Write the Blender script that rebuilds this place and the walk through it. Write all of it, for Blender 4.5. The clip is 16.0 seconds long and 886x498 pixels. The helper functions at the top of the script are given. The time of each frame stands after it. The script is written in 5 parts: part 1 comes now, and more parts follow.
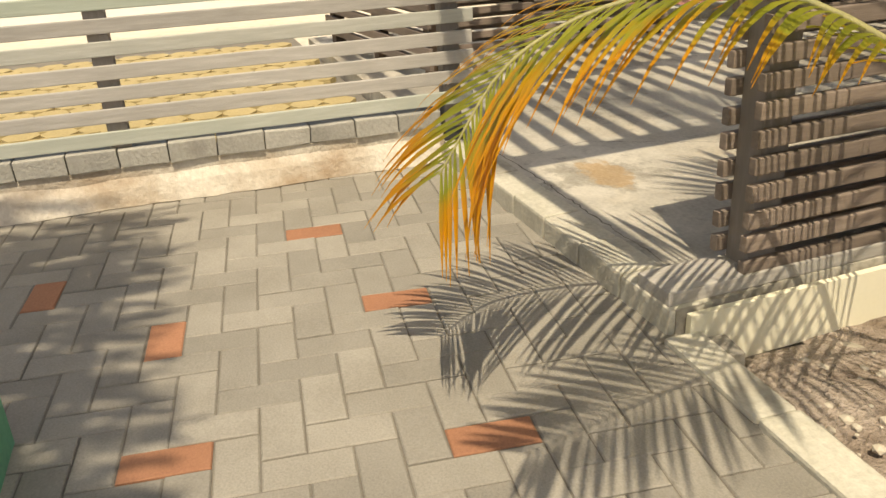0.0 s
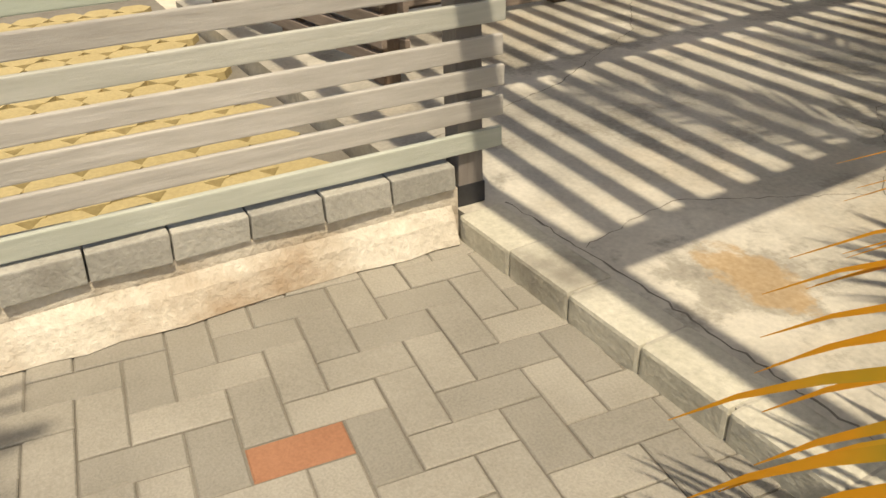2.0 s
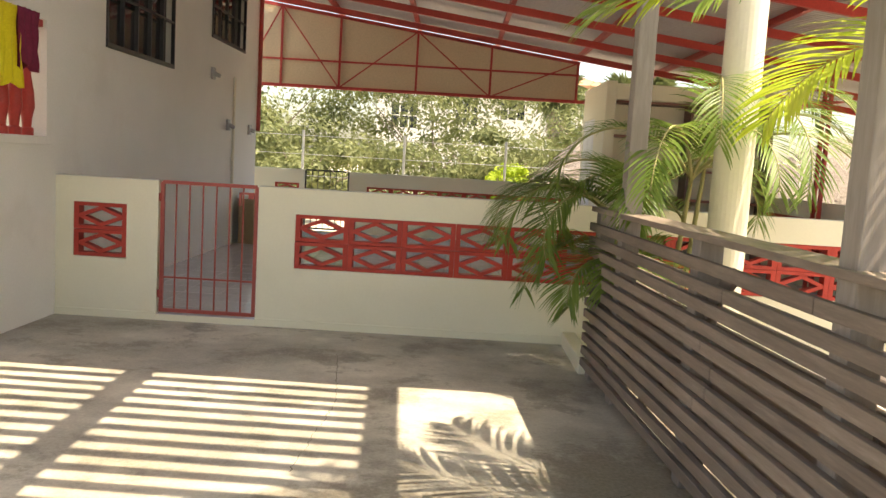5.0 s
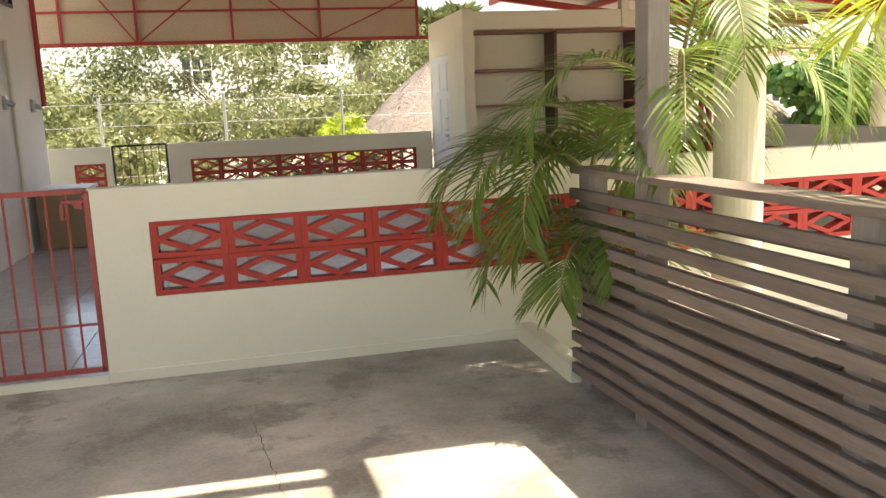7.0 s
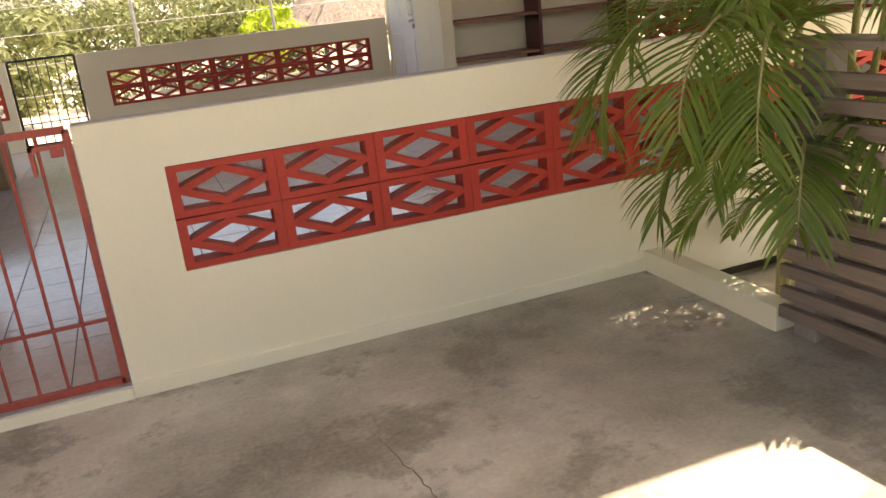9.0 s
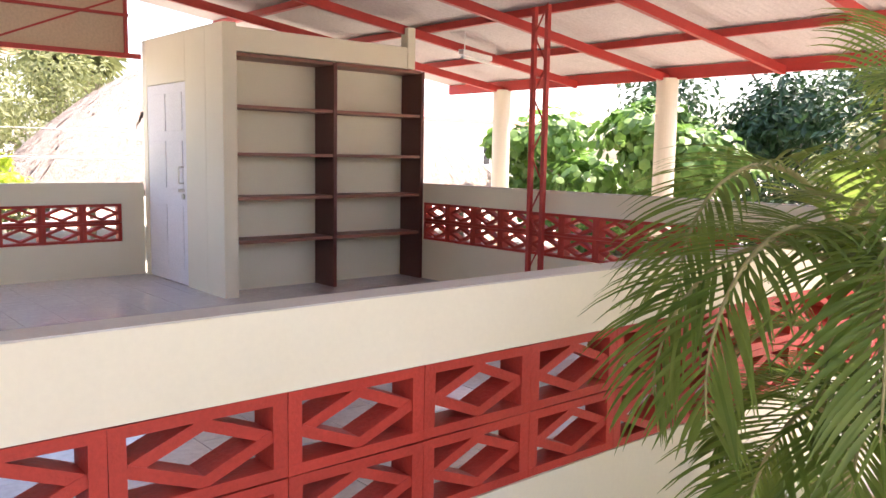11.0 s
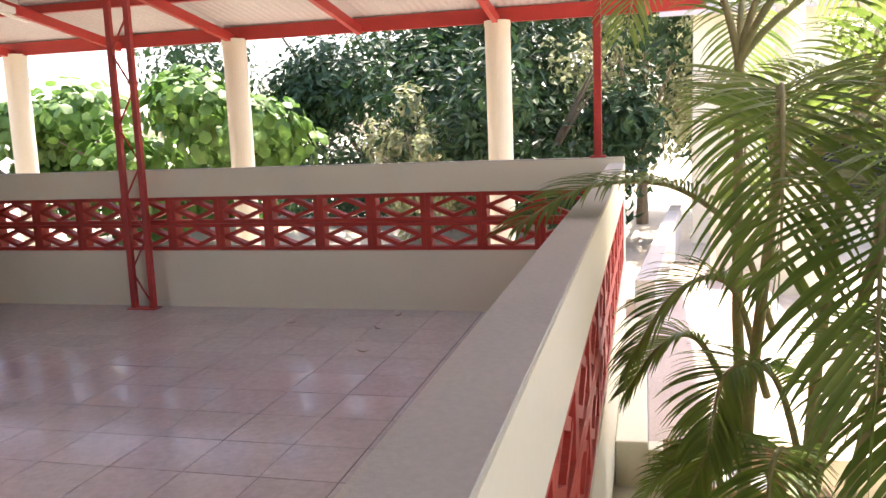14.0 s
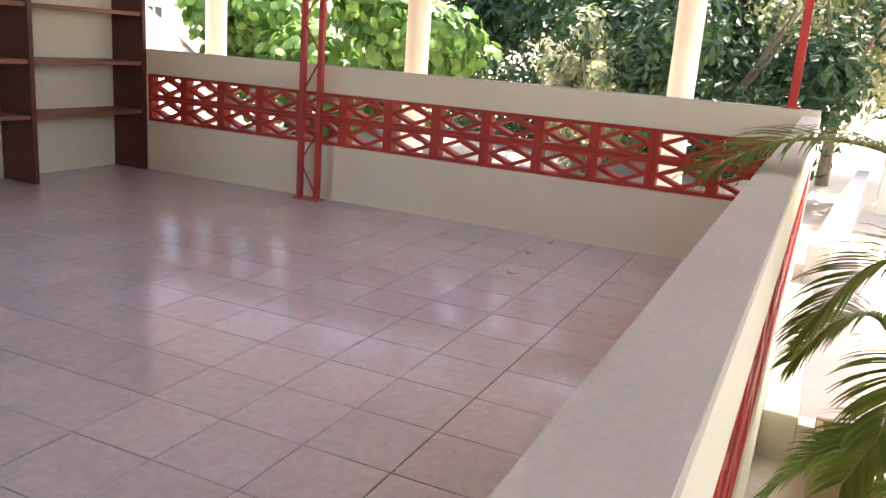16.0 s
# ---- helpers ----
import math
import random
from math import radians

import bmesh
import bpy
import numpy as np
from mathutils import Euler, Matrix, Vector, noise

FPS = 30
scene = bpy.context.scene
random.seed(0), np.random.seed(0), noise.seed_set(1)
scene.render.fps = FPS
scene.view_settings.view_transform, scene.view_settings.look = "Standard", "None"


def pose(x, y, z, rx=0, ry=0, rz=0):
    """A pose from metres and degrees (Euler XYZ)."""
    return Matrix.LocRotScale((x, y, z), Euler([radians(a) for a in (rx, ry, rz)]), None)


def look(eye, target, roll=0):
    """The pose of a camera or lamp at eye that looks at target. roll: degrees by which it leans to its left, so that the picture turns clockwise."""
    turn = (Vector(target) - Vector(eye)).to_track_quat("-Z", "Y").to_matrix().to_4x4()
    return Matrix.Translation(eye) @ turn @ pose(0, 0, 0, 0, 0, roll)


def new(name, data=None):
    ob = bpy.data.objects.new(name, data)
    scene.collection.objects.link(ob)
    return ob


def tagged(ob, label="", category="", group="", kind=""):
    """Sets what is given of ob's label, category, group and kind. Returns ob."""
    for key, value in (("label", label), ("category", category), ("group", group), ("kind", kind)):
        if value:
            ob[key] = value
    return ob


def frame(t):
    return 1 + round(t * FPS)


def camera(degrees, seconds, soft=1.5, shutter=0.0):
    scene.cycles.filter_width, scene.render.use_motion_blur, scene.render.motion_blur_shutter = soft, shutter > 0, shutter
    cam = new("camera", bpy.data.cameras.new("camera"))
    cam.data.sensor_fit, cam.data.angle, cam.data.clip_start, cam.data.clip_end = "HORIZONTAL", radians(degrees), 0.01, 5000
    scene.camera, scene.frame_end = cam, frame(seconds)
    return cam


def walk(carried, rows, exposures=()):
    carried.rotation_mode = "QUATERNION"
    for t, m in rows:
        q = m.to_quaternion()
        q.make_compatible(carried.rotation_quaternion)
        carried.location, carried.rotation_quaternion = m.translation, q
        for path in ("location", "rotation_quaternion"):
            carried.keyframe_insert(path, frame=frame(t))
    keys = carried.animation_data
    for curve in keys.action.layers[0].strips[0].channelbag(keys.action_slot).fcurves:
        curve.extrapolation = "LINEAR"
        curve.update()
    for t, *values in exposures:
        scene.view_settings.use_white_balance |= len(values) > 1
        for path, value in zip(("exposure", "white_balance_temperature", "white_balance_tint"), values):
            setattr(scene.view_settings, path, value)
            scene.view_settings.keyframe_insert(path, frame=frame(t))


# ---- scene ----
cam = camera(57.1, 16.0)

PATH = [
    (0, (0.851, 0.087, 1.133), (-0.904, 0.59, 0.316), -3.0),
    (0.5, (0.504, 0.135, 1.15), (-1.289, 0.343, 0.288), -4.7),
    (1, (0.117, 0.137, 1.127), (-1.674, 0.37, 0.268), -3.7),
    (1.5, (-0.374, 0.089, 1.112), (-2.075, 0.641, 0.216), -1.9),
    (2, (-0.822, 0.121, 1.139), (-2.371, 0.901, 0.143), -2.0),
    (2.5, (-1.131, 0.221, 1.182), (-2.367, 1.456, 0.208), -0.6),
    (3, (-1.392, 0.468, 1.208), (-2.332, 1.955, 0.255), -1.2),
    (3.5, (-1.608, 0.677, 1.265), (-2.378, 2.305, 0.396), -3.4),
    (4, (-1.818, 0.917, 1.258), (-2.375, 2.721, 0.599), -5.0),
    (4.5, (-2.044, 1.273, 1.29), (-2.391, 3.206, 0.91), -0.2),
    (4.7, (-2.198, 1.385, 1.273), (-2.41, 3.35, 0.961), 1.5),
    (5, (-2.337, 1.65, 1.32), (-2.354, 3.638, 1.106), 3.4),
    (5.1, (-2.355, 1.716, 1.336), (-2.333, 3.703, 1.105), 3.0),
    (5.2, (-2.341, 1.783, 1.328), (-2.29, 3.767, 1.078), 2.4),
    (7.3, (-3.094, 3.372, 1.416), (-2.587, 5.267, 1.026), -2.7),
    (7.5, (-3.188, 3.518, 1.419), (-2.641, 5.387, 0.964), -3.0),
    (7.8, (-3.276, 3.729, 1.399), (-2.701, 5.566, 0.855), -4.1),
    (8.2, (-3.411, 4.021, 1.388), (-2.912, 5.852, 0.757), -6.3),
    (10.3, (-3.61, 5.56, 1.405), (-2.528, 7.191, 0.994), -2.3),
    (10.5, (-3.608, 5.728, 1.397), (-2.467, 7.335, 1.057), -1.3),
    (11, (-3.604, 6.109, 1.4), (-2.314, 7.62, 1.172), 1.0),
    (11.5, (-3.686, 6.44, 1.381), (-2.217, 7.782, 1.182), 0.9),
    (12, (-3.763, 6.821, 1.333), (-2.179, 8.024, 1.122), -0.9),
    (12.5, (-3.75, 7.059, 1.367), (-2.116, 8.187, 1.128), -2.4),
    (13, (-3.63, 7.325, 1.326), (-1.853, 8.196, 1.04), -3.3),
    (13.5, (-3.521, 7.496, 1.346), (-1.651, 8.148, 1.074), -2.8),
    (14, (-3.43, 7.574, 1.324), (-1.511, 8.054, 1.031), -2.2),
    (14.5, (-3.433, 7.584, 1.331), (-1.505, 7.996, 0.99), -0.1),
    (15, (-3.443, 7.571, 1.306), (-1.578, 8.198, 0.951), 2.3),
    (15.5, (-3.385, 7.593, 1.321), (-1.585, 8.362, 0.908), 3.5),
    (16, (-3.409, 7.65, 1.32), (-1.642, 8.451, 0.833), 4.3),
]
walk(cam, [(t, look(eye, target, roll)) for t, eye, target, roll in PATH],
     exposures=[(0, 0.05, 8000, 8), (1.5, 0.05, 7800, 8), (2.5, 0.0, 7800, 8), (3.0, 0.28, 7700, 8), (4.0, 0.75, 7800, 8), (4.5, 1.3, 8100, 8), (5.0, 1.45, 8200, 10), (7.5, 1.7, 7600, 12), (8.2, 1.6, 9200, 14),
                (10.3, 2.2, 7100, 22), (11.0, 2.3, 6900, 24), (12.5, 2.4, 7100, 20), (13.0, 2.5, 7000, 20), (14.0, 2.12, 6900, 20), (14.5, 2.3, 6900, 20), (15.0, 2.3, 6650, 21), (15.5, 2.6, 6650, 20), (16.0, 2.6, 7000, 19)])

# ---------------------------------------------------------------- world and sun
SUN_WAY = Vector((0.48, -0.10, 1.0)).normalized()
world = bpy.data.worlds.new("sky")
scene.world = world
world.use_nodes = True
wn = world.node_tree
sky = wn.nodes.new("ShaderNodeTexSky")
sky.sky_type = 'NISHITA'
sky.sun_disc = False
sky.sun_elevation = math.asin(SUN_WAY.z)
sky.sun_rotation = math.atan2(SUN_WAY.x, SUN_WAY.y)
sky.dust_density = 2.5
wn.links.new(sky.outputs[0], wn.nodes["Background"].inputs[0])
wn.nodes["Background"].inputs[1].default_value = 0.15
sun = new("sun", bpy.data.lights.new("sun", 'SUN'))
sun.data.energy, sun.data.angle, sun.data.color = 4.3, radians(0.55), (1.0, 0.93, 0.82)
sun.matrix_world = look(SUN_WAY * 30, (0, 0, 0))


# ---------------------------------------------------------------- materials
def nodes_of(name, rough=0.6, metal=0.0):
    m = bpy.data.materials.new(name)
    m.use_nodes = True
    t = m.node_tree
    b = t.nodes["Principled BSDF"]
    b.inputs["Roughness"].default_value = rough
    b.inputs["Metallic"].default_value = metal
    return m, t, b


def noise_of(t, scale, detail=6.0, stretch=None, rough=0.6, source="Object"):
    co = t.nodes.new("ShaderNodeTexCoord")
    n = t.nodes.new("ShaderNodeTexNoise")
    n.inputs["Scale"].default_value, n.inputs["Detail"].default_value = scale, detail
    n.inputs["Roughness"].default_value = rough
    add = t.nodes.new("ShaderNodeVectorMath")
    t.links.new(co.outputs[source], add.inputs[0])
    t.links.new(t.nodes.new("ShaderNodeObjectInfo").outputs["Location"], add.inputs[1])
    if stretch:
        mp = t.nodes.new("ShaderNodeMapping")
        mp.inputs["Scale"].default_value = stretch
        t.links.new(add.outputs[0], mp.inputs[0])
        t.links.new(mp.outputs[0], n.inputs["Vector"])
    else:
        t.links.new(add.outputs[0], n.inputs["Vector"])
    return n


def ramp_of(t, fac, stops):
    r = t.nodes.new("ShaderNodeValToRGB")
    while len(r.color_ramp.elements) < len(stops):
        r.color_ramp.elements.new(0.5)
    for e, (p, c) in zip(r.color_ramp.elements, stops):
        e.position, e.color = p, (*c, 1)
    t.links.new(fac, r.inputs[0])
    return r


def mix_of(t, fac, a, b, mode='MIX'):
    m = t.nodes.new("ShaderNodeMix")
    m.data_type, m.blend_type = 'RGBA', mode
    for sock, v in ((m.inputs[0], fac), (m.inputs[6], a), (m.inputs[7], b)):
        if hasattr(v, "is_linked"):
            t.links.new(v, sock)
        elif isinstance(v, (int, float)):
            sock.default_value = v
        else:
            sock.default_value = (*v, 1)
    return m.outputs[2]


def bump_of(t, b, height, strength=0.3, distance=0.01):
    bp = t.nodes.new("ShaderNodeBump")
    bp.inputs["Strength"].default_value, bp.inputs["Distance"].default_value = strength, distance
    t.links.new(height, bp.inputs["Height"])
    t.links.new(bp.outputs[0], b.inputs["Normal"])


def random_of(t):
    return t.nodes.new("ShaderNodeObjectInfo").outputs["Random"]


def mottled(name, a, b, scale=3.0, fine=60.0, rough=0.7, bump=0.25, vary=0.0, stain=None, stain_at=0.62, distance=0.006, source="Object", metal=0.0, grain=0.35):
    """Two colours mixed by coarse noise, fine grain on top, optional stain colour and per-object shift."""
    m, t, bs = nodes_of(name, rough, metal)
    n1, n2 = noise_of(t, scale, source=source), noise_of(t, fine, 3.0, source=source)
    col = ramp_of(t, n1.outputs[0], [(0.3, a), (0.7, b)]).outputs[0]
    col = mix_of(t, grain, col, ramp_of(t, n2.outputs[0], [(0.3, tuple(c * 0.72 for c in a)), (0.7, tuple(min(1, c * 1.12) for c in b))]).outputs[0])
    if stain:
        n3 = noise_of(t, scale * 0.45, 8.0, source=source)
        f = ramp_of(t, n3.outputs[0], [(stain_at - 0.06, (0, 0, 0)), (stain_at + 0.1, (0.85, 0.85, 0.85))]).outputs[0]
        col = mix_of(t, f, col, stain)
    if vary:
        f = ramp_of(t, random_of(t), [(0, (1 - vary,) * 3), (1, (1.0,) * 3)]).outputs[0]
        col = mix_of(t, 1.0, col, f, 'MULTIPLY')
    t.links.new(col, bs.inputs["Base Color"])
    bump_of(t, bs, n2.outputs[0], bump, distance)
    return m


def wooden(name, a, b, rough=0.75, along=(1, 1, 1), vary=0.25, green=0.0):
    """Weathered boards; the grain is drawn out along the board's own axis."""
    m, t, bs = nodes_of(name, rough)
    n1 = noise_of(t, 9.0, 8.0, along, 0.7)
    n2 = noise_of(t, 1.1, 3.0)
    col = ramp_of(t, n1.outputs[0], [(0.25, a), (0.55, tuple((x + y) / 2 for x, y in zip(a, b))), (0.75, b)]).outputs[0]
    col = mix_of(t, ramp_of(t, n2.outputs[0], [(0.4, (0, 0, 0)), (0.75, (0.5, 0.5, 0.5))]).outputs[0], col, tuple(c * 0.6 for c in a))
    f = ramp_of(t, random_of(t), [(0, (1 - vary,) * 3), (1, (1.05,) * 3)]).outputs[0]
    col = mix_of(t, 1.0, col, f, 'MULTIPLY')
    if green:
        col = mix_of(t, ramp_of(t, random_of(t), [(0.80, (0, 0, 0)), (0.86, (green,) * 3)]).outputs[0], col, (0.36, 0.46, 0.36))
    t.links.new(col, bs.inputs["Base Color"])
    bump_of(t, bs, n1.outputs[0], 0.5, 0.004)
    return m


def leafy(name, a, b, rough=0.45, glow=0.35, tip=None):
    """A leaf: colour by piece, light shining through."""
    m, t, bs = nodes_of(name, rough)
    g = t.nodes.new("ShaderNodeNewGeometry")
    col = ramp_of(t, g.outputs["Random Per Island"], [(0.0, a), (1.0, b)]).outputs[0]
    n = noise_of(t, 4.0, 3.0)
    col = mix_of(t, 0.5, col, ramp_of(t, n.outputs[0], [(0.35, a), (0.65, b)]).outputs[0])
    if tip:
        uv = t.nodes.new("ShaderNodeAttribute")
        uv.attribute_name = "run"
        n4 = noise_of(t, 9.0, 2.0)
        s = t.nodes.new("ShaderNodeMath")
        s.operation = 'MULTIPLY_ADD'
        t.links.new(n4.outputs[0], s.inputs[0])
        s.inputs[1].default_value = 0.5
        t.links.new(uv.outputs["Fac"], s.inputs[2])
        f1 = ramp_of(t, s.outputs[0], [(tip[0], (0, 0, 0)), (tip[0] + 0.25, (1, 1, 1))]).outputs[0]
        f2 = ramp_of(t, s.outputs[0], [(tip[2], (0, 0, 0)), (tip[2] + 0.1, (1, 1, 1))]).outputs[0]
        col = mix_of(t, f1, col, tip[1])
        col = mix_of(t, f2, col, tip[3])
    t.links.new(col, bs.inputs["Base Color"])
    tr = t.nodes.new("ShaderNodeBsdfTranslucent")
    t.links.new(col, tr.inputs[0])
    mx = t.nodes.new("ShaderNodeMixShader")
    mx.inputs[0].default_value = glow
    out = t.nodes["Material Output"]
    t.links.new(bs.outputs[0], mx.inputs[1])
    t.links.new(tr.outputs[0], mx.inputs[2])
    t.links.new(mx.outputs[0], out.inputs[0])
    return m


CREAM = mottled("cream_paint", (0.79, 0.75, 0.575), (0.83, 0.79, 0.62), 1.6, 70, 0.6, 0.10, distance=0.003, grain=0.07)
CREAM_OUT = mottled("cream_column_paint", (0.80, 0.75, 0.60), (0.84, 0.80, 0.66), 2.0, 50, 0.6, 0.12, grain=0.1)
WHITE = mottled("white_wall_paint", (0.78, 0.77, 0.72), (0.84, 0.83, 0.78), 1.2, 60, 0.65, 0.2, stain=(0.66, 0.63, 0.56), stain_at=0.66, grain=0.12)
CAPTOP = mottled("grey_cement_cap", (0.52, 0.50, 0.44), (0.60, 0.58, 0.51), 3.0, 90, 0.6, 0.2, stain=(0.46, 0.44, 0.38), stain_at=0.64, grain=0.2)
RED = mottled("red_block_paint", (0.46, 0.036, 0.023), (0.54, 0.052, 0.032), 4.0, 80, 0.55, 0.35, vary=0.12)
STEEL = mottled("red_steel_paint", (0.40, 0.035, 0.03), (0.50, 0.05, 0.04), 6.0, 70, 0.45, 0.15)
def blotch_of(t, cx, cy, reach):
    """A stain with a ragged outline round one spot of the floor."""
    co = t.nodes.new("ShaderNodeTexCoord")
    mp = t.nodes.new("ShaderNodeMapping")
    mp.inputs["Location"].default_value = (-cx * reach[0], -cy * reach[1], 0)
    mp.inputs["Scale"].default_value = (reach[0], reach[1], 0)
    t.links.new(co.outputs["Object"], mp.inputs[0])
    g = t.nodes.new("ShaderNodeTexGradient")
    g.gradient_type = 'SPHERICAL'
    t.links.new(mp.outputs[0], g.inputs[0])
    n = noise_of(t, 4.5, 8.0, rough=0.7)
    ml = t.nodes.new("ShaderNodeMath")
    ml.operation = 'MULTIPLY_ADD'
    t.links.new(n.outputs[0], ml.inputs[0])
    ml.inputs[1].default_value = 1.6
    ml.inputs[2].default_value = -0.8
    ad = t.nodes.new("ShaderNodeMath")
    ad.operation = 'ADD'
    t.links.new(ml.outputs[0], ad.inputs[0])
    t.links.new(g.outputs["Fac"], ad.inputs[1])
    return ad.outputs[0]


def worn_slab():
    """Patio concrete: pale and grey areas, ochre patches, dark soaked blotches, some shine."""
    m, t, bs = nodes_of("patio_concrete", 0.5)
    n1, n2, n3, n4, n5 = noise_of(t, 1.1, 7.0), noise_of(t, 2.1, 9.0, rough=0.68), noise_of(t, 0.9, 6.0, (1.3, 0.8, 1)), noise_of(t, 55.0, 3.0), noise_of(t, 7.0, 6.0)
    col = ramp_of(t, n1.outputs[0], [(0.40, (0.29, 0.275, 0.24)), (0.5, (0.42, 0.40, 0.345)), (0.60, (0.62, 0.59, 0.515))]).outputs[0]
    col = mix_of(t, ramp_of(t, n3.outputs[0], [(0.54, (0, 0, 0)), (0.62, (0.4, 0.4, 0.4))]).outputs[0], col, (0.52, 0.43, 0.30))
    col = mix_of(t, ramp_of(t, n2.outputs[0], [(0.53, (0, 0, 0)), (0.58, (0.6, 0.6, 0.6)), (0.66, (0.85, 0.85, 0.85))]).outputs[0], col, (0.16, 0.145, 0.115))
    for (cx, cy), reach, lo, hi, tint in (((-2.05, 1.64), (3.0, 6.2), 0.40, 0.55, (0.40, 0.24, 0.08)), ((-3.22, 4.05), (1.8, 1.8), 0.26, 0.44, (0.14, 0.115, 0.08)), ((-2.38, 4.40), (0.9, 1.3), 0.30, 0.52, (0.14, 0.115, 0.08)), ((-1.47, 4.95), (1.3, 1.3), 0.34, 0.54, (0.14, 0.115, 0.08)), ((-1.56, 4.00), (2.0, 2.0), 0.26, 0.46, (0.14, 0.115, 0.08)), ((-2.3, 3.4), (1.3, 1.6), 0.40, 0.58, (0.13, 0.105, 0.07))):
        blot = blotch_of(t, cx, cy, reach)
        col = mix_of(t, ramp_of(t, blot, [(lo, (0, 0, 0)), (hi, (0.85, 0.85, 0.85))]).outputs[0], col, tint)
    col = mix_of(t, 1.0, col, ramp_of(t, n5.outputs[0], [(0.3, (0.82, 0.81, 0.80)), (0.7, (1.08, 1.07, 1.05))]).outputs[0], 'MULTIPLY')
    col = mix_of(t, 0.3, col, ramp_of(t, n4.outputs[0], [(0.3, (0.25, 0.23, 0.19)), (0.7, (0.60, 0.55, 0.46))]).outputs[0])
    t.links.new(col, bs.inputs["Base Color"])
    t.links.new(ramp_of(t, n2.outputs[0], [(0.35, (0.36,) * 3), (0.65, (0.62,) * 3)]).outputs[0], bs.inputs["Roughness"])
    bump_of(t, bs, n4.outputs[0], 0.3, 0.003)
    return m


SLAB = worn_slab()
KERB = mottled("kerb_cement", (0.44, 0.42, 0.335), (0.60, 0.57, 0.48), 4.0, 60, 0.8, 0.6, stain=(0.20, 0.18, 0.15), stain_at=0.56)
PAVER = mottled("grey_paver", (0.26, 0.24, 0.20), (0.37, 0.345, 0.295), 4.0, 160, 0.85, 0.8, vary=0.25, distance=0.003)
PAVER_RED = mottled("terracotta_paver", (0.34, 0.155, 0.085), (0.43, 0.205, 0.115), 6.0, 140, 0.85, 0.5, vary=0.2, distance=0.003)
JOINT = mottled("sand_joint", (0.14, 0.125, 0.10), (0.22, 0.20, 0.165), 6.0, 150, 0.95, 0.5)
PLASTER = mottled("old_plaster", (0.50, 0.44, 0.35), (0.70, 0.65, 0.56), 3.5, 40, 0.85, 0.7, stain=(0.34, 0.24, 0.15), stain_at=0.53, distance=0.012)
EDGE_BLOCK = mottled("grey_edge_block", (0.36, 0.35, 0.31), (0.50, 0.48, 0.43), 6.0, 60, 0.9, 0.7, vary=0.25, stain=(0.22, 0.20, 0.17), stain_at=0.62)
HEX = mottled("ochre_paver", (0.42, 0.33, 0.15), (0.55, 0.44, 0.22), 3.0, 60, 0.85, 0.5, vary=0.3)
SOIL = mottled("garden_soil", (0.30, 0.24, 0.19), (0.50, 0.42, 0.35), 9.0, 60, 0.95, 1.0, stain=(0.13, 0.09, 0.06), stain_at=0.58, distance=0.03)
SAND = mottled("pale_sand_ground", (0.50, 0.45, 0.36), (0.62, 0.56, 0.46), 0.4, 12, 0.95, 0.5, distance=0.02)
TILE = mottled("grey_floor_tile", (0.57, 0.55, 0.565), (0.64, 0.62, 0.63), 2.5, 30, 0.14, 0.03, vary=0.10, distance=0.001)
GROUT = mottled("dark_grout", (0.07, 0.06, 0.06), (0.12, 0.11, 0.10), 5.0, 60, 0.9, 0.3)
REDTILE = mottled("red_terrace_tile", (0.36, 0.13, 0.10), (0.46, 0.20, 0.15), 3.0, 50, 0.6, 0.3, vary=0.3)
SLAT = wooden("weathered_board", (0.42, 0.395, 0.355), (0.66, 0.63, 0.585), along=(6, 0.5, 6), green=0.55)
SLAT_BROWN = wooden("brown_board", (0.19, 0.145, 0.115), (0.37, 0.30, 0.25), along=(6, 0.5, 6))
POST = wooden("brown_post_wood", (0.13, 0.085, 0.055), (0.27, 0.19, 0.135), along=(5, 5, 0.6))
POST_GREY = wooden("grey_post_wood", (0.26, 0.225, 0.20), (0.40, 0.36, 0.33), along=(5, 5, 0.6))
SHELF = wooden("dark_red_shelf_wood", (0.085, 0.018, 0.015), (0.17, 0.04, 0.033), 0.4, along=(0.6, 6, 6), vary=0.1)
SHELF_EDGE = wooden("brown_shelf_wood", (0.22, 0.09, 0.06), (0.33, 0.15, 0.10), 0.45, along=(0.6, 6, 6), vary=0.1)
DOOR = mottled("white_door_paint", (0.80, 0.80, 0.80), (0.85, 0.85, 0.85), 2.0, 60, 0.35, 0.08)
CHROME, _t, _b = nodes_of("brushed_metal", 0.3, 1.0)
_b.inputs["Base Color"].default_value = (0.62, 0.60, 0.56, 1)
SHEET = mottled("white_roof_sheet", (0.52, 0.485, 0.485), (0.61, 0.57, 0.57), 1.5, 40, 0.5, 0.1, vary=0.1)
GABLE = mottled("tan_gable_sheet", (0.62, 0.50, 0.34), (0.70, 0.58, 0.40), 1.0, 40, 0.7, 0.2)
DARK = mottled("dark_metal", (0.02, 0.02, 0.022), (0.04, 0.04, 0.045), 3.0, 40, 0.4, 0.1)
TUBE = mottled("white_lamp_plastic", (0.80, 0.80, 0.78), (0.86, 0.86, 0.84), 3.0, 40, 0.35, 0.05)
THATCH = mottled("dry_thatch", (0.30, 0.25, 0.21), (0.52, 0.44, 0.37), 14.0, 60, 0.95, 1.0, distance=0.05)
CARTON = mottled("brown_carton", (0.30, 0.21, 0.12), (0.36, 0.26, 0.15), 2.0, 40, 0.8, 0.1)
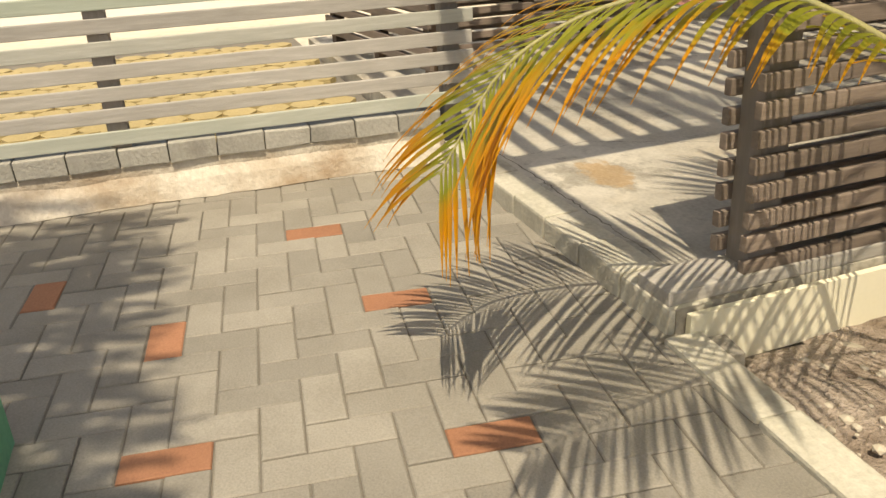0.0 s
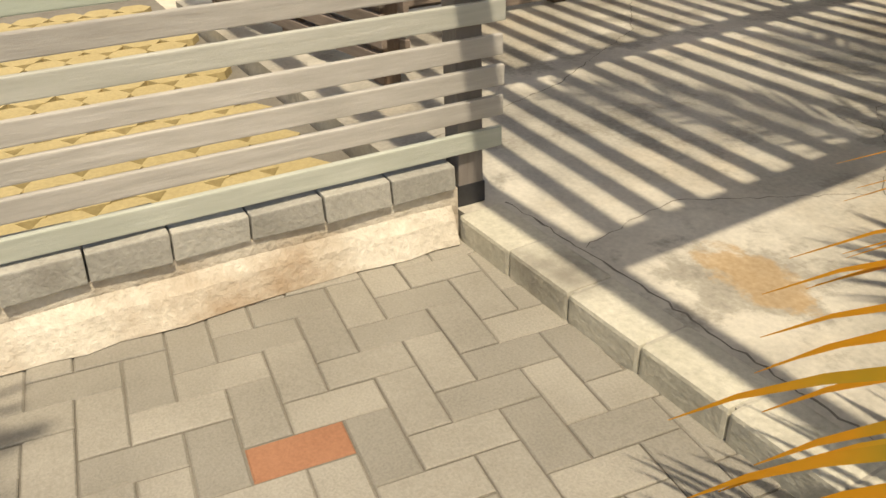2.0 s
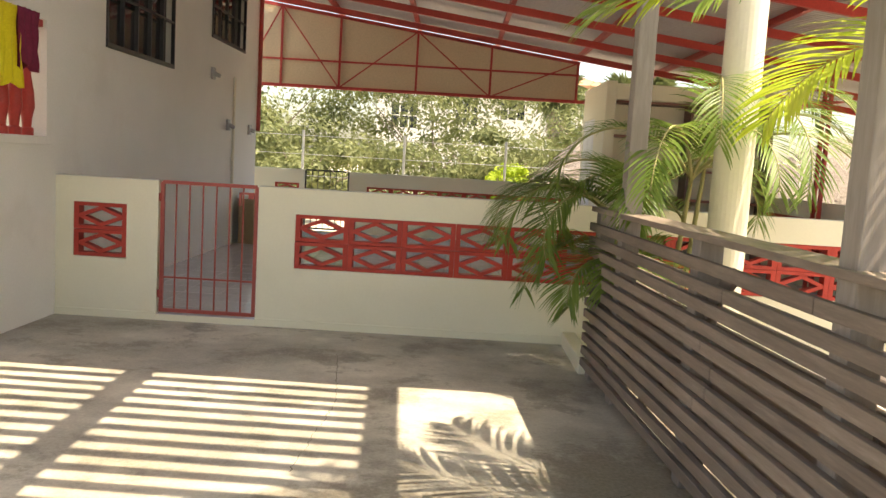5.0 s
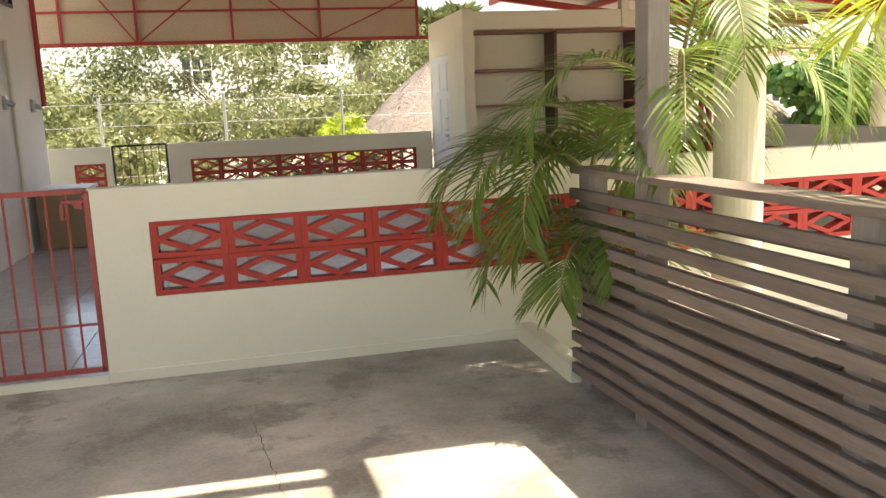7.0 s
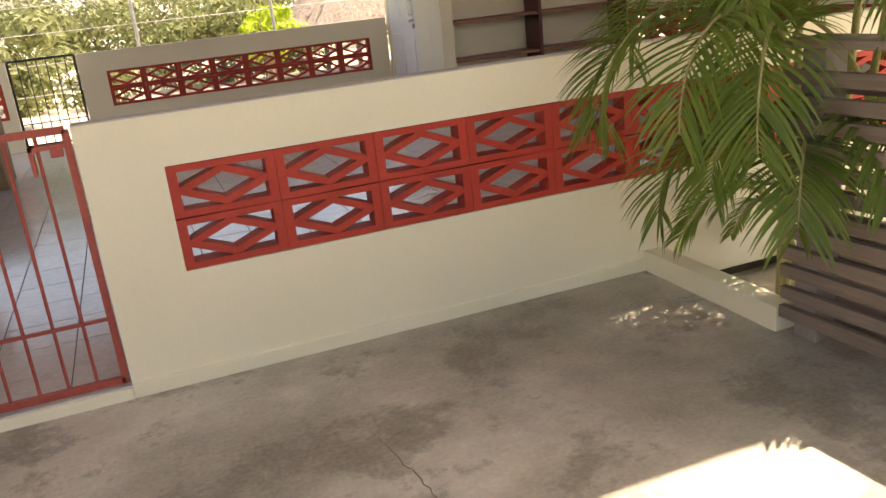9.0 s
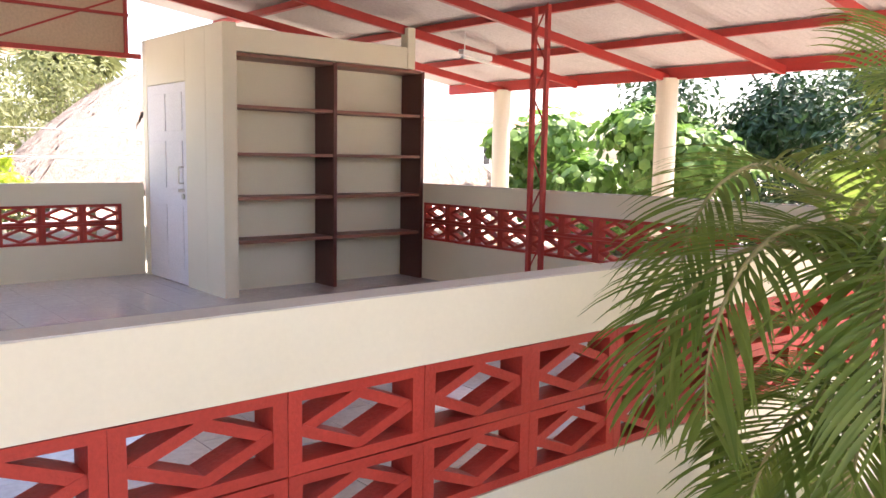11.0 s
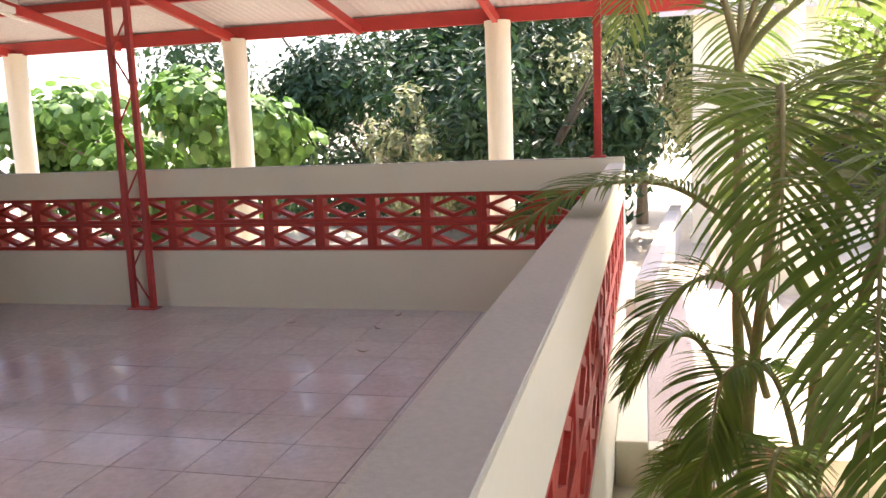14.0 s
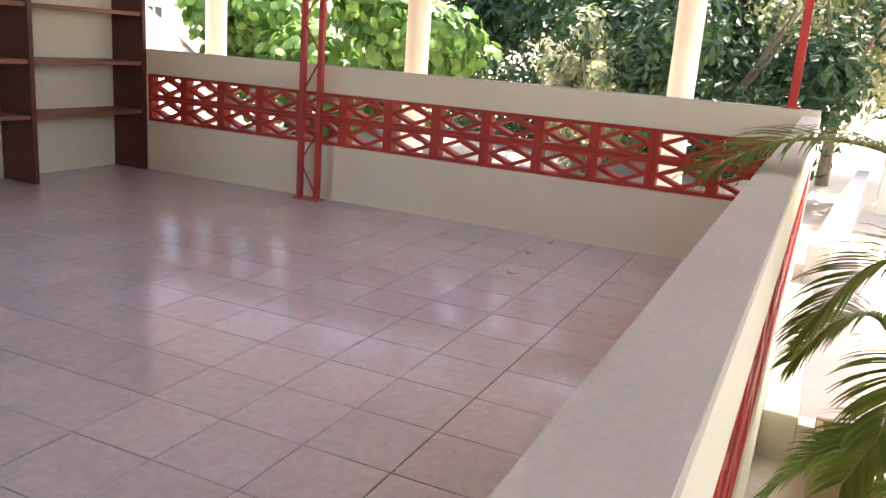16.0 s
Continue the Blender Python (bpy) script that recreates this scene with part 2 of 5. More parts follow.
YELLOW_CLOTH = mottled("yellow_cloth", (0.72, 0.62, 0.02), (0.80, 0.70, 0.04), 4.0, 90, 0.85, 0.2)
WINE_CLOTH = mottled("wine_cloth", (0.14, 0.01, 0.035), (0.22, 0.02, 0.06), 4.0, 90, 0.85, 0.2)
BARK = mottled("grey_bark", (0.16, 0.13, 0.09), (0.28, 0.23, 0.17), 8.0, 60, 0.9, 0.9, distance=0.02)
STEM = mottled("palm_stem", (0.24, 0.24, 0.10), (0.40, 0.36, 0.16), 8.0, 60, 0.6, 0.3)
ROOF_TILE = mottled("orange_roof_tile", (0.45, 0.22, 0.12), (0.55, 0.30, 0.18), 3.0, 40, 0.8, 0.4)
PINK_ROOF = mottled("pink_roof_edge", (0.50, 0.22, 0.20), (0.60, 0.30, 0.27), 3.0, 40, 0.8, 0.3)
GALV = mottled("galvanised_wire", (0.40, 0.41, 0.42), (0.52, 0.53, 0.54), 9.0, 60, 0.45, 0.1, metal=0.8)
GLASSY = mottled("dark_window_glass", (0.02, 0.025, 0.03), (0.035, 0.04, 0.045), 2.0, 30, 0.08, 0.0)
STAINED = mottled("stained_white_cement", (0.62, 0.58, 0.54), (0.74, 0.70, 0.66), 2.5, 60, 0.75, 0.3, stain=(0.22, 0.17, 0.14), stain_at=0.60)
PINKISH = mottled("pinkish_cement", (0.50, 0.42, 0.38), (0.60, 0.52, 0.48), 2.0, 90, 0.85, 0.4)
PLASTIC = mottled("clear_plastic", (0.35, 0.36, 0.38), (0.55, 0.56, 0.58), 6.0, 30, 0.15, 0.1)
LEAF_FAN = leafy("areca_leaf", (0.10, 0.19, 0.035), (0.26, 0.36, 0.08), 0.4, 0.5, tip=(1.15, (0.38, 0.34, 0.06), 1.35, (0.25, 0.13, 0.05)))
LEAF_OLD = leafy("yellowing_palm_leaf", (0.20, 0.23, 0.02), (0.42, 0.42, 0.05), 0.4, 0.5, tip=(0.72, (0.66, 0.30, 0.015), 1.06, (0.16, 0.055, 0.025)))
LEAF_GRAPE = leafy("round_bush_leaf", (0.06, 0.15, 0.03), (0.19, 0.34, 0.07), 0.45, 0.4)
LEAF_DARK = leafy("dark_tree_leaf", (0.018, 0.052, 0.018), (0.048, 0.11, 0.036), 0.45, 0.25)
LEAF_PALE = leafy("variegated_leaf", (0.16, 0.22, 0.08), (0.55, 0.55, 0.34), 0.45, 0.4)
LEAF_SCRUB = leafy("scrub_leaf", (0.12, 0.15, 0.05), (0.26, 0.28, 0.12), 0.6, 0.4)
LEAF_LIME = leafy("lime_leaf", (0.30, 0.42, 0.03), (0.45, 0.55, 0.06), 0.5, 0.5)


# ---------------------------------------------------------------- mesh helpers
def box(bm, x0, x1, y0, y1, z0, z1, m=None, bevel=0.0):
    g = bmesh.ops.create_cube(bm, size=1.0)["verts"]
    c = Vector(((x0 + x1) / 2, (y0 + y1) / 2, (z0 + z1) / 2))
    for v in g:
        v.co = Vector((v.co.x * (x1 - x0), v.co.y * (y1 - y0), v.co.z * (z1 - z0))) + c
        if m is not None:
            v.co = m @ v.co
    if bevel:
        es = {e for v in g for e in v.link_edges}
        bmesh.ops.bevel(bm, geom=list(es), offset=bevel, segments=2, affect='EDGES', profile=0.6)
    return g


def tube(bm, a, b, r0, r1=None, sides=10, cap=True):
    a, b = Vector(a), Vector(b)
    r1 = r0 if r1 is None else r1
    way = b - a
    m = Matrix.Translation((a + b) / 2) @ way.to_track_quat("Z", "Y").to_matrix().to_4x4()
    bmesh.ops.create_cone(bm, cap_ends=cap, segments=sides, radius1=r0, radius2=r1, depth=way.length, matrix=m)


def strut(bm, a, b, w=0.03, h=0.03):
    """A square bar from a to b."""
    a, b = Vector(a), Vector(b)
    way = b - a
    m = Matrix.Translation((a + b) / 2) @ way.to_track_quat("Z", "Y").to_matrix().to_4x4()
    box(bm, -w / 2, w / 2, -h / 2, h / 2, -way.length / 2, way.length / 2, m)


def part(name, bm, material, parent=None, label="", smooth=False, at=None):
    me = bpy.data.meshes.new(name)
    if smooth:
        for f in bm.faces:
            f.smooth = True
    bm.to_mesh(me)
    bm.free()
    me.materials.append(material)
    ob = new(name, me)
    if at is not None:
        ob.matrix_world = at
    if parent is not None:
        ob.parent = parent
    if label:
        tagged(ob, label)
    return ob


def thing(name, label, category, group="", kind="", at=None):
    ob = new(name)
    ob.empty_display_size = 0.1
    if at is not None:
        ob.matrix_world = at
    return tagged(ob, label, category, group, kind)


def share(name, mesh, parent, m):
    ob = new(name, mesh)
    ob.matrix_world = m
    ob.parent = parent
    return ob


def simple_box(name, material, parent, dims, label="", bevel=0.0):
    bm = bmesh.new()
    box(bm, *dims, bevel=bevel)
    return part(name, bm, material, parent, label)


# ---------------------------------------------------------------- plan
Y_WALL, T_WALL, H_WALL = 7.695, 0.105, 1.052      # the low wall between patio and pavilion
X_BACK, H_BACK = 2.03, 1.09                     # the far side wall of the pavilion
Y_NORTH = 15.00
FLOOR_Z = 0.05
PAVE_Z = -0.08


def poly_slab(bm, pts, z0, z1):
    lo = [bm.verts.new((x, y, z0)) for x, y in pts]
    hi = [bm.verts.new((x, y, z1)) for x, y in pts]
    bm.faces.new(lo[::-1])
    bm.faces.new(hi)
    for i in range(len(pts)):
        j = (i + 1) % len(pts)
        bm.faces.new((lo[i], lo[j], hi[j], hi[i]))


# ground: one sheet to the horizon
bm = bmesh.new()
bmesh.ops.create_grid(bm, x_segments=40, y_segments=40, size=600)
for v in bm.verts:
    v.co.z = -0.20
tagged(part("ground", bm, SAND), "pale dry sandy ground around the buildings", "ground", kind="structure")

# patio slab, its front edge slightly askew
SLAB_PTS = [(-6.2, 1.02), (-2.75, 1.17), (-0.91, 1.27), (-0.95, 1.6), (-1.26, 6.9), (-1.42, 7.70), (-6.2, 7.70)]
bm = bmesh.new()
poly_slab(bm, SLAB_PTS, -0.21, 0.0)
patio = tagged(part("floor_patio", bm, SLAB), "worn grey concrete patio floor with cracks and stains", "floor", kind="structure")

# kerb strip along the patio's front edge
bm = bmesh.new()
kerb_m = Matrix.Translation((-2.75, 1.17, 0)) @ Matrix.Rotation(math.atan2(0.10, 1.84), 4, 'Z')
for i in range(7):
    a, b = i * 0.263, (i + 1) * 0.263 - 0.003
    box(bm, a, b, -0.022, 0.13, -0.14, 0.003 + 0.003 * (i % 2), kerb_m, bevel=0.012)
tagged(part("kerb", bm, KERB), "pale worn cement kerb along the patio edge", "kerb", kind="structure")
# low edging that carries on beyond the patio's corner
bm = bmesh.new()
for i in range(6):
    box(bm, -0.89 + i * 0.42, -0.89 + i * 0.42 + 0.412, 1.22, 1.34, -0.21, -0.065 + 0.006 * (i % 2), bevel=0.01)
tagged(part("edging", bm, KERB), "low cement edging between paving and soil bed", "edging", kind="structure")
# side face of the slab towards the garden, cream painted
bm = bmesh.new()
side_m = Matrix.Translation((-0.905, 1.30, 0)) @ Matrix.Rotation(math.atan2(5.5, -0.34), 4, 'Z')
box(bm, 0.0, 5.5, -0.022, 0.0, -0.21, -0.012, side_m)
tagged(part("slab_face", bm, CREAM), "cream painted side face of the patio slab", "wall", kind="structure")

# garden bed behind the slatted fence
bm = bmesh.new()
bmesh.ops.create_grid(bm, x_segments=60, y_segments=90, size=0.5, matrix=Matrix.Translation((0.35, 4.0, 0)) @ Matrix.Diagonal((3.4, 5.4, 1, 1)))
for v in bm.verts:
    v.co.z = -0.165 + 0.04 * noise.noise(v.co * 3.0) + 0.02 * noise.noise(v.co * 14.0)
    if v.co.x < -0.87 - 0.062 * (v.co.y - 1.3):
        v.co.z = -0.20
tagged(part("soil_bed", bm, SOIL, smooth=True), "dry brown soil bed with pebbles and litter", "soil", kind="structure")
bm = bmesh.new()
rng = random.Random(5)
for i in range(1500):
    x, y = rng.uniform(-0.8, 1.4), rng.uniform(1.4, 6.5)
    r = rng.uniform(0.006, 0.022)
    bmesh.ops.create_icosphere(bm, subdivisions=1, radius=r, matrix=Matrix.Translation((x, y, -0.158 + 0.04 * noise.noise(Vector((x, y, -0.165)) * 3.0))) @ Matrix.Diagonal((1, rng.uniform(0.6, 1), 0.6, 1)))
tagged(part("gravel", bm, SAND), "scattered pale pebbles on the soil bed", "gravel", kind="stuff")


# ---------------------------------------------------------------- breeze blocks and the walls that hold them
def breeze_mesh():
    """A 0.40 x 0.20 m screen block: a frame with a lozenge of bars inside, 0.11 m deep, centred."""
    bm = bmesh.new()
    w, h, d, r, q = 0.199, 0.0995, 0.046, 0.026, 0.036
    box(bm, -w, w, -d, d, h - r, h)
    box(bm, -w, w, -d, d, -h, -h + r)
    box(bm, -w, -w + q, -d + 0.001, d - 0.001, -h + r, h - r)
    box(bm, w - q, w, -d + 0.001, d - 0.001, -h + r, h - r)
    dd = d - 0.006
    lx, lz = 0.160, 0.064
    for sx in (-1, 1):
        for sz in (-1, 1):
            a, b = Vector((sx * lx, 0, 0)), Vector((0, 0, sz * lz))
            way = b - a
            m = Matrix.Translation((a + b) / 2) @ Matrix.Rotation(math.atan2(way.x, way.z), 4, 'Y')
            box(bm, -0.0135, 0.0135, -dd + 0.001 * sz + 0.0005 * sx, dd + 0.001 * sz + 0.0005 * sx, -way.length / 2 - 0.004, way.length / 2 + 0.004, m)
    me = bpy.data.meshes.new("breeze_block")
    bm.to_mesh(me)
    bm.free()
    me.materials.append(RED)
    return me


BREEZE = breeze_mesh()


def band(parent, origin, turn, count, z0):
    """Two courses of screen blocks from origin along the wall; turn: the wall's heading."""
    for i in range(count):
        for j in range(2):
            x = 0.2 + 0.4 * i
            m = Matrix.Translation(origin) @ Matrix.Rotation(turn, 4, 'Z') @ Matrix.Translation((x, 0, z0 + 0.102 + 0.203 * j))
            share("breeze_block", BREEZE, parent, m @ Matrix.Rotation(0.004 * (((i * 7 + j * 3) % 5) - 2), 4, 'Y'))


def wall_boxes(name, boxes, label, mat=None):
    bm = bmesh.new()
    for b in boxes:
        box(bm, *b)
    return tagged(part(name, bm, mat or CREAM), label, "wall", kind="structure")


BZ0, BZ1 = 0.455, 0.863
y0, y1 = Y_WALL, Y_WALL + T_WALL
WEND = 1.70
ws = wall_boxes("wall_south", [
    (-5.30, -5.165, y0, y1, -0.1, H_WALL), (-5.165, -4.765, y0, y1, -0.1, BZ0), (-5.165, -4.765, y0, y1, BZ1, H_WALL),
    (-4.765, -4.53, y0, y1, -0.1, H_WALL), (-3.78, -3.50, y0, y1, -0.1, H_WALL),
    (-3.50, WEND, y0, y1, -0.1, BZ0), (-3.50, WEND, y0, y1, BZ1, H_WALL), (WEND, 2.03, y0, y1, -0.21, H_WALL)],
    "low cream painted wall with a red screen-block band")
band(ws, (-3.50, Y_WALL + 0.051, 0), 0, 13, BZ0)
band(ws, (-5.165, Y_WALL + 0.051, 0), 0, 1, BZ0)
bm = bmesh.new()
for a, b in ((-5.30, -4.53), (-3.78, 2.03)):
    box(bm, a, b, y0 + 0.004, y1 - 0.002, H_WALL - 0.001, H_WALL + 0.004)
part("cap", bm, CAPTOP, ws, "grey cement top of the wall")
bm = bmesh.new()
box(bm, -5.30, -4.53, y0 - 0.014, y0 + 0.02, 0.0, 0.06, bevel=0.004)
box(bm, -3.78, -1.42, y0 - 0.014, y0 + 0.02, 0.0, 0.06, bevel=0.004)
tagged(part("baseboard", bm, CREAM), "cream plinth strip at the foot of the wall", "plinth", kind="structure")
bm = bmesh.new()
box(bm, -4.53, -3.78, y0 - 0.012, y1 + 0.01, -0.05, 0.045, bevel=0.004)
tagged(part("threshold", bm, CREAM), "cream doorstep under the metal gate", "step", kind="structure")
# stub beside the corner
bm = bmesh.new()
box(bm, -1.46, -1.36, 6.84, 7.69, -0.12, 0.10, bevel=0.006)
tagged(part("planter_edge", bm, CREAM), "low cream edge between patio and palm bed", "edge", kind="structure")

# far side wall
x0, x1 = X_BACK, X_BACK + 0.12
YB0, YB1 = 7.82, 13.20
bz0, bz1 = 0.48, 0.888
wb = wall_boxes("wall_east", [(x0, x1, YB0 - 0.12, YB1 + 0.78, -0.1, bz0), (x0, x1, YB0 - 0.12, YB1 + 0.78, bz1, H_BACK), (x0, x1, YB0 - 0.12, YB0 + 0.04, bz0, bz1), (x0, x1, YB1 - 0.14, YB1 + 0.78, bz0, bz1)], "low cream painted wall with a red screen-block band")
band(wb, (X_BACK + 0.058, 7.86, 0), radians(90), 13, bz0)
bm = bmesh.new()
box(bm, x0 + 0.002, x1 - 0.002, YB0 - 0.115, YB1 + 0.77, H_BACK - 0.001, H_BACK + 0.004)
part("cap", bm, CAPTOP, wb, "grey cement top of the wall")

# north wall with a gateway
nz0, nz1 = 0.42, 0.828
wn_ = wall_boxes("wall_north", [(a, b, Y_NORTH, Y_NORTH + 0.12, c, d) for a, b, c, d in (
    (-6.30, -5.27, -0.1, H_WALL), (-5.27, -4.87, -0.1, nz0), (-5.27, -4.87, nz1, H_WALL), (-4.87, -4.79, -0.1, H_WALL), (-4.05, -3.76, -0.1, H_WALL),
    (-3.76, -0.32, -0.1, nz0), (-3.76, -0.32, nz1, H_WALL), (-0.56, -0.32, nz0, nz1))], "low cream painted wall with a red screen-block band")
band(wn_, (-3.76, Y_NORTH + 0.058, 0), 0, 8, nz0)
band(wn_, (-5.27, Y_NORTH + 0.058, 0), 0, 1, nz0)


# ---------------------------------------------------------------- metal gates
def bar_gate(x0, x1, y, z0, z1, bars, label, frame_mat):
    g = thing("metal_gate", label, "gate")
    for nm, a, b in (("stile", (x0, y, z0), (x0, y, z1)), ("stile", (x1, y, z0), (x1, y, z1)), ("rail", (x0, y, z1), (x1, y, z1)), ("rail", (x0, y, z0 + 0.012), (x1, y, z0 + 0.012))):
        bm = bmesh.new()
        strut(bm, a, b, 0.026, 0.026)
        part(nm, bm, frame_mat, g)
    bm = bmesh.new()
    zc = z0 + 0.27 * (z1 - z0)
    strut(bm, (x0, y, zc), (x1, y, zc), 0.018, 0.012)
    part("crossbar", bm, frame_mat, g)
    for i in range(bars):
        x = x0 + (x1 - x0) * (i + 1) / (bars + 1)
        bm = bmesh.new()
        tube(bm, (x, y, z0), (x, y, z1), 0.0065, sides=8)
        part("bar", bm, frame_mat, g)
    return g


GATE_BAR = mottled("worn_red_gate_paint", (0.32, 0.06, 0.05), (0.44, 0.09, 0.07), 9.0, 60, 0.5, 0.2)
gate = bar_gate(-4.505, -3.80, Y_WALL + 0.03, 0.062, 1.045, 6, "closed red metal bar gate in the low wall", GATE_BAR)
bm = bmesh.new()
box(bm, -3.93, -3.80, Y_WALL + 0.012, Y_WALL + 0.05, 0.985, 1.0)
box(bm, -3.93, -3.915, Y_WALL + 0.012, Y_WALL + 0.05, 0.90, 1.0)
box(bm, -3.86, -3.82, Y_WALL + 0.008, Y_WALL + 0.05, 0.955, 0.985)
part("latch", bm, GATE_BAR, gate, "red metal latch")
for z in (0.2, 0.93):
    bm = bmesh.new()
    tube(bm, (-4.522, Y_WALL + 0.02, z - 0.03), (-4.522, Y_WALL + 0.02, z + 0.03), 0.011, sides=8)
    part("hinge", bm, GATE_BAR, gate)
bar_gate(-4.77, -4.07, Y_NORTH + 0.05, 0.08, 1.05, 6, "dark metal bar gate in the rear wall", DARK)


# ---------------------------------------------------------------- slatted timber fences
def slat_fence(name, a, b, z_lo, z_hi, pitch, height, depth, posts, label, mat, post_mat, both=True, overhang=0.04, post_w=0.09, post_top=None, offset=0.5, post_lo=0.0, swap=False):
    """Horizontal boards nailed to posts, from a to b; the boards on the second side sit half a pitch off."""
    a, b = Vector((*a, 0)), Vector((*b, 0))
    way = b - a
    L = way.length
    f = tagged(thing(name, label, "fence"), group="slatted fences of the patio")
    m = Matrix.Translation(a) @ Matrix.Rotation(math.atan2(-way.x, way.y), 4, 'Z')
    rng = random.Random(int(L * 1000))
    for k, s in enumerate(posts):
        bm = bmesh.new()
        top = (post_top or {}).get(k, z_hi + 0.01)
        box(bm, -post_w / 2, post_w / 2, s - post_w / 2, s + post_w / 2, post_lo, top, bevel=0.006)
        part("post", bm, post_mat, f, at=m)
    side = 0
    for sx in ((-1, 1) if both else ((-1,) if swap else (1,))):
        n = int((z_hi - z_lo) / pitch)
        shift = pitch * offset if sx < 0 and both else 0.0
        for i in range(n):
            z = z_lo + shift + i * pitch
            if z + height > z_hi + 0.03:
                continue
            bm = bmesh.new()
            x = sx * (post_w / 2 + depth / 2)
            cuts = [-overhang, L * rng.uniform(0.35, 0.65), L + overhang] if L > 2.5 else [-overhang, L + overhang]
            tilt = rng.uniform(-0.004, 0.004)
            for c0, c1 in zip(cuts, cuts[1:]):
                box(bm, x - depth / 2, x + depth / 2, c0 + 0.002, c1 - 0.002 + rng.uniform(-0.012, 0.0), z + tilt, z + tilt + height, bevel=0.004)
            part("board", bm, mat, f, at=m)
    return f


# front fence on the low block wall, beside the paving
front_fence = slat_fence("slatted_fence", (-2.84, -3.7), (-2.84, 1.27), 0.185, 1.10, 0.092, 0.060, 0.022, [0.42, 1.92, 3.42, 4.92], "weathered grey horizontal board fence on a low block wall", SLAT, POST_GREY, both=False, post_w=0.085, post_lo=0.0, overhang=0.06)
bm = bmesh.new()
box(bm, -2.886, -2.794, 1.174, 1.266, 0.002, 0.07)
part("post_foot", bm, DARK, front_fence, "black painted post foot")
# fences along the house side and across the front
slat_fence("slatted_fence", (-4.85, 1.75), (-4.86, 3.56), 0.03, 1.05, 0.084, 0.045, 0.028, [0.05, 0.7, 1.2, 1.76], "double sided slatted timber fence on the patio", SLAT_BROWN, POST, offset=0.5)
slat_fence("slatted_fence", (-4.93, 4.52), (-5.05, 6.25), 0.03, 1.05, 0.084, 0.045, 0.028, [0.04, 0.85, 1.66], "double sided slatted timber fence beside the house terrace", SLAT_BROWN, POST_GREY, offset=0.5, post_top={2: 2.72})
slat_fence("slatted_fence", (-3.98, 1.50), (-5.80, 1.20), 0.05, 1.0, 0.084, 0.055, 0.028, [0.05, 0.9, 1.79], "slatted timber fence across the patio front", SLAT_BROWN, POST, offset=0.5)
# long fence on the garden side with tall pergola posts
long_fence = slat_fence("slatted_fence", (-1.04, 1.55), (-1.375, 6.80), 0.03, 1.05, 0.079, 0.050, 0.030, [0.05, 1.2, 2.35, 3.5, 4.68, 5.2], "long double sided slatted timber fence on the garden side", SLAT_BROWN, POST_GREY, offset=0.5, post_top={2: 2.72, 4: 2.72}, post_w=0.10)
bm = bmesh.new()
cap_m = Matrix.Translation((-1.04, 1.55, 0)) @ Matrix.Rotation(math.atan2(0.335, 5.25), 4, 'Z')
box(bm, -0.075, 0.10, -0.05, 5.3, 1.062, 1.092, cap_m, bevel=0.005)
part("cap_rail", bm, SLAT_BROWN, long_fence, "worn flat timber top rail")
bm = bmesh.new()
box(bm, -0.07, 0.09, -0.30, 2.9, 0.002, 0.045, cap_m, bevel=0.004)
part("sole_plate", bm, SLAT, long_fence, "pale weathered sole plate")

bm = bmesh.new()
strut(bm, (-1.245, 4.75, 0.95), (-1.30, 5.85, 0.08), 0.022, 0.07)
part("brace", bm, SLAT_BROWN, long_fence)

# ---------------------------------------------------------------- pergola over the patio
perg = thing("pergola", "weathered timber pergola of slats on long beams above the patio", "pergola")
BEAMS = [((-1.0, 1.04), (-1.35, 6.1)), ((-2.44, 1.45), (-2.77, 6.1)), ((-3.72, 1.45), (-4.02, 6.1)), ((-4.86, 1.45), (-5.05, 6.1))]
PZ = 2.78
for a, b in BEAMS:
    bm = bmesh.new()
    strut(bm, (*a, PZ), (*b, PZ), 0.13, 0.10)
    part("beam", bm, POST_GREY, perg)
bm = bmesh.new()
strut(bm, (-4.9, 0.84, PZ), (0.1, 1.10, PZ), 0.10, 0.10)
part("front_beam", bm, POST_GREY, perg)
slat_mesh = bpy.data.meshes.new("slat")
bm = bmesh.new()
box(bm, -1.98, 1.98, -0.040, 0.040, -0.014, 0.014)
bm.to_mesh(slat_mesh)
bm.free()
slat_mesh.materials.append(SLAT_BROWN)
rng = random.Random(3)
i = 0
y = 1.255
while y < 6.08:
    xc = -3.04 - 0.065 * (y - 1.6)
    share("slat", slat_mesh, perg, Matrix.Translation((xc + rng.uniform(-0.01, 0.01), y, PZ + 0.068)) @ Matrix.Rotation(radians(-1.5) + rng.uniform(-0.006, 0.006), 4, 'Z'))
    y += 0.165

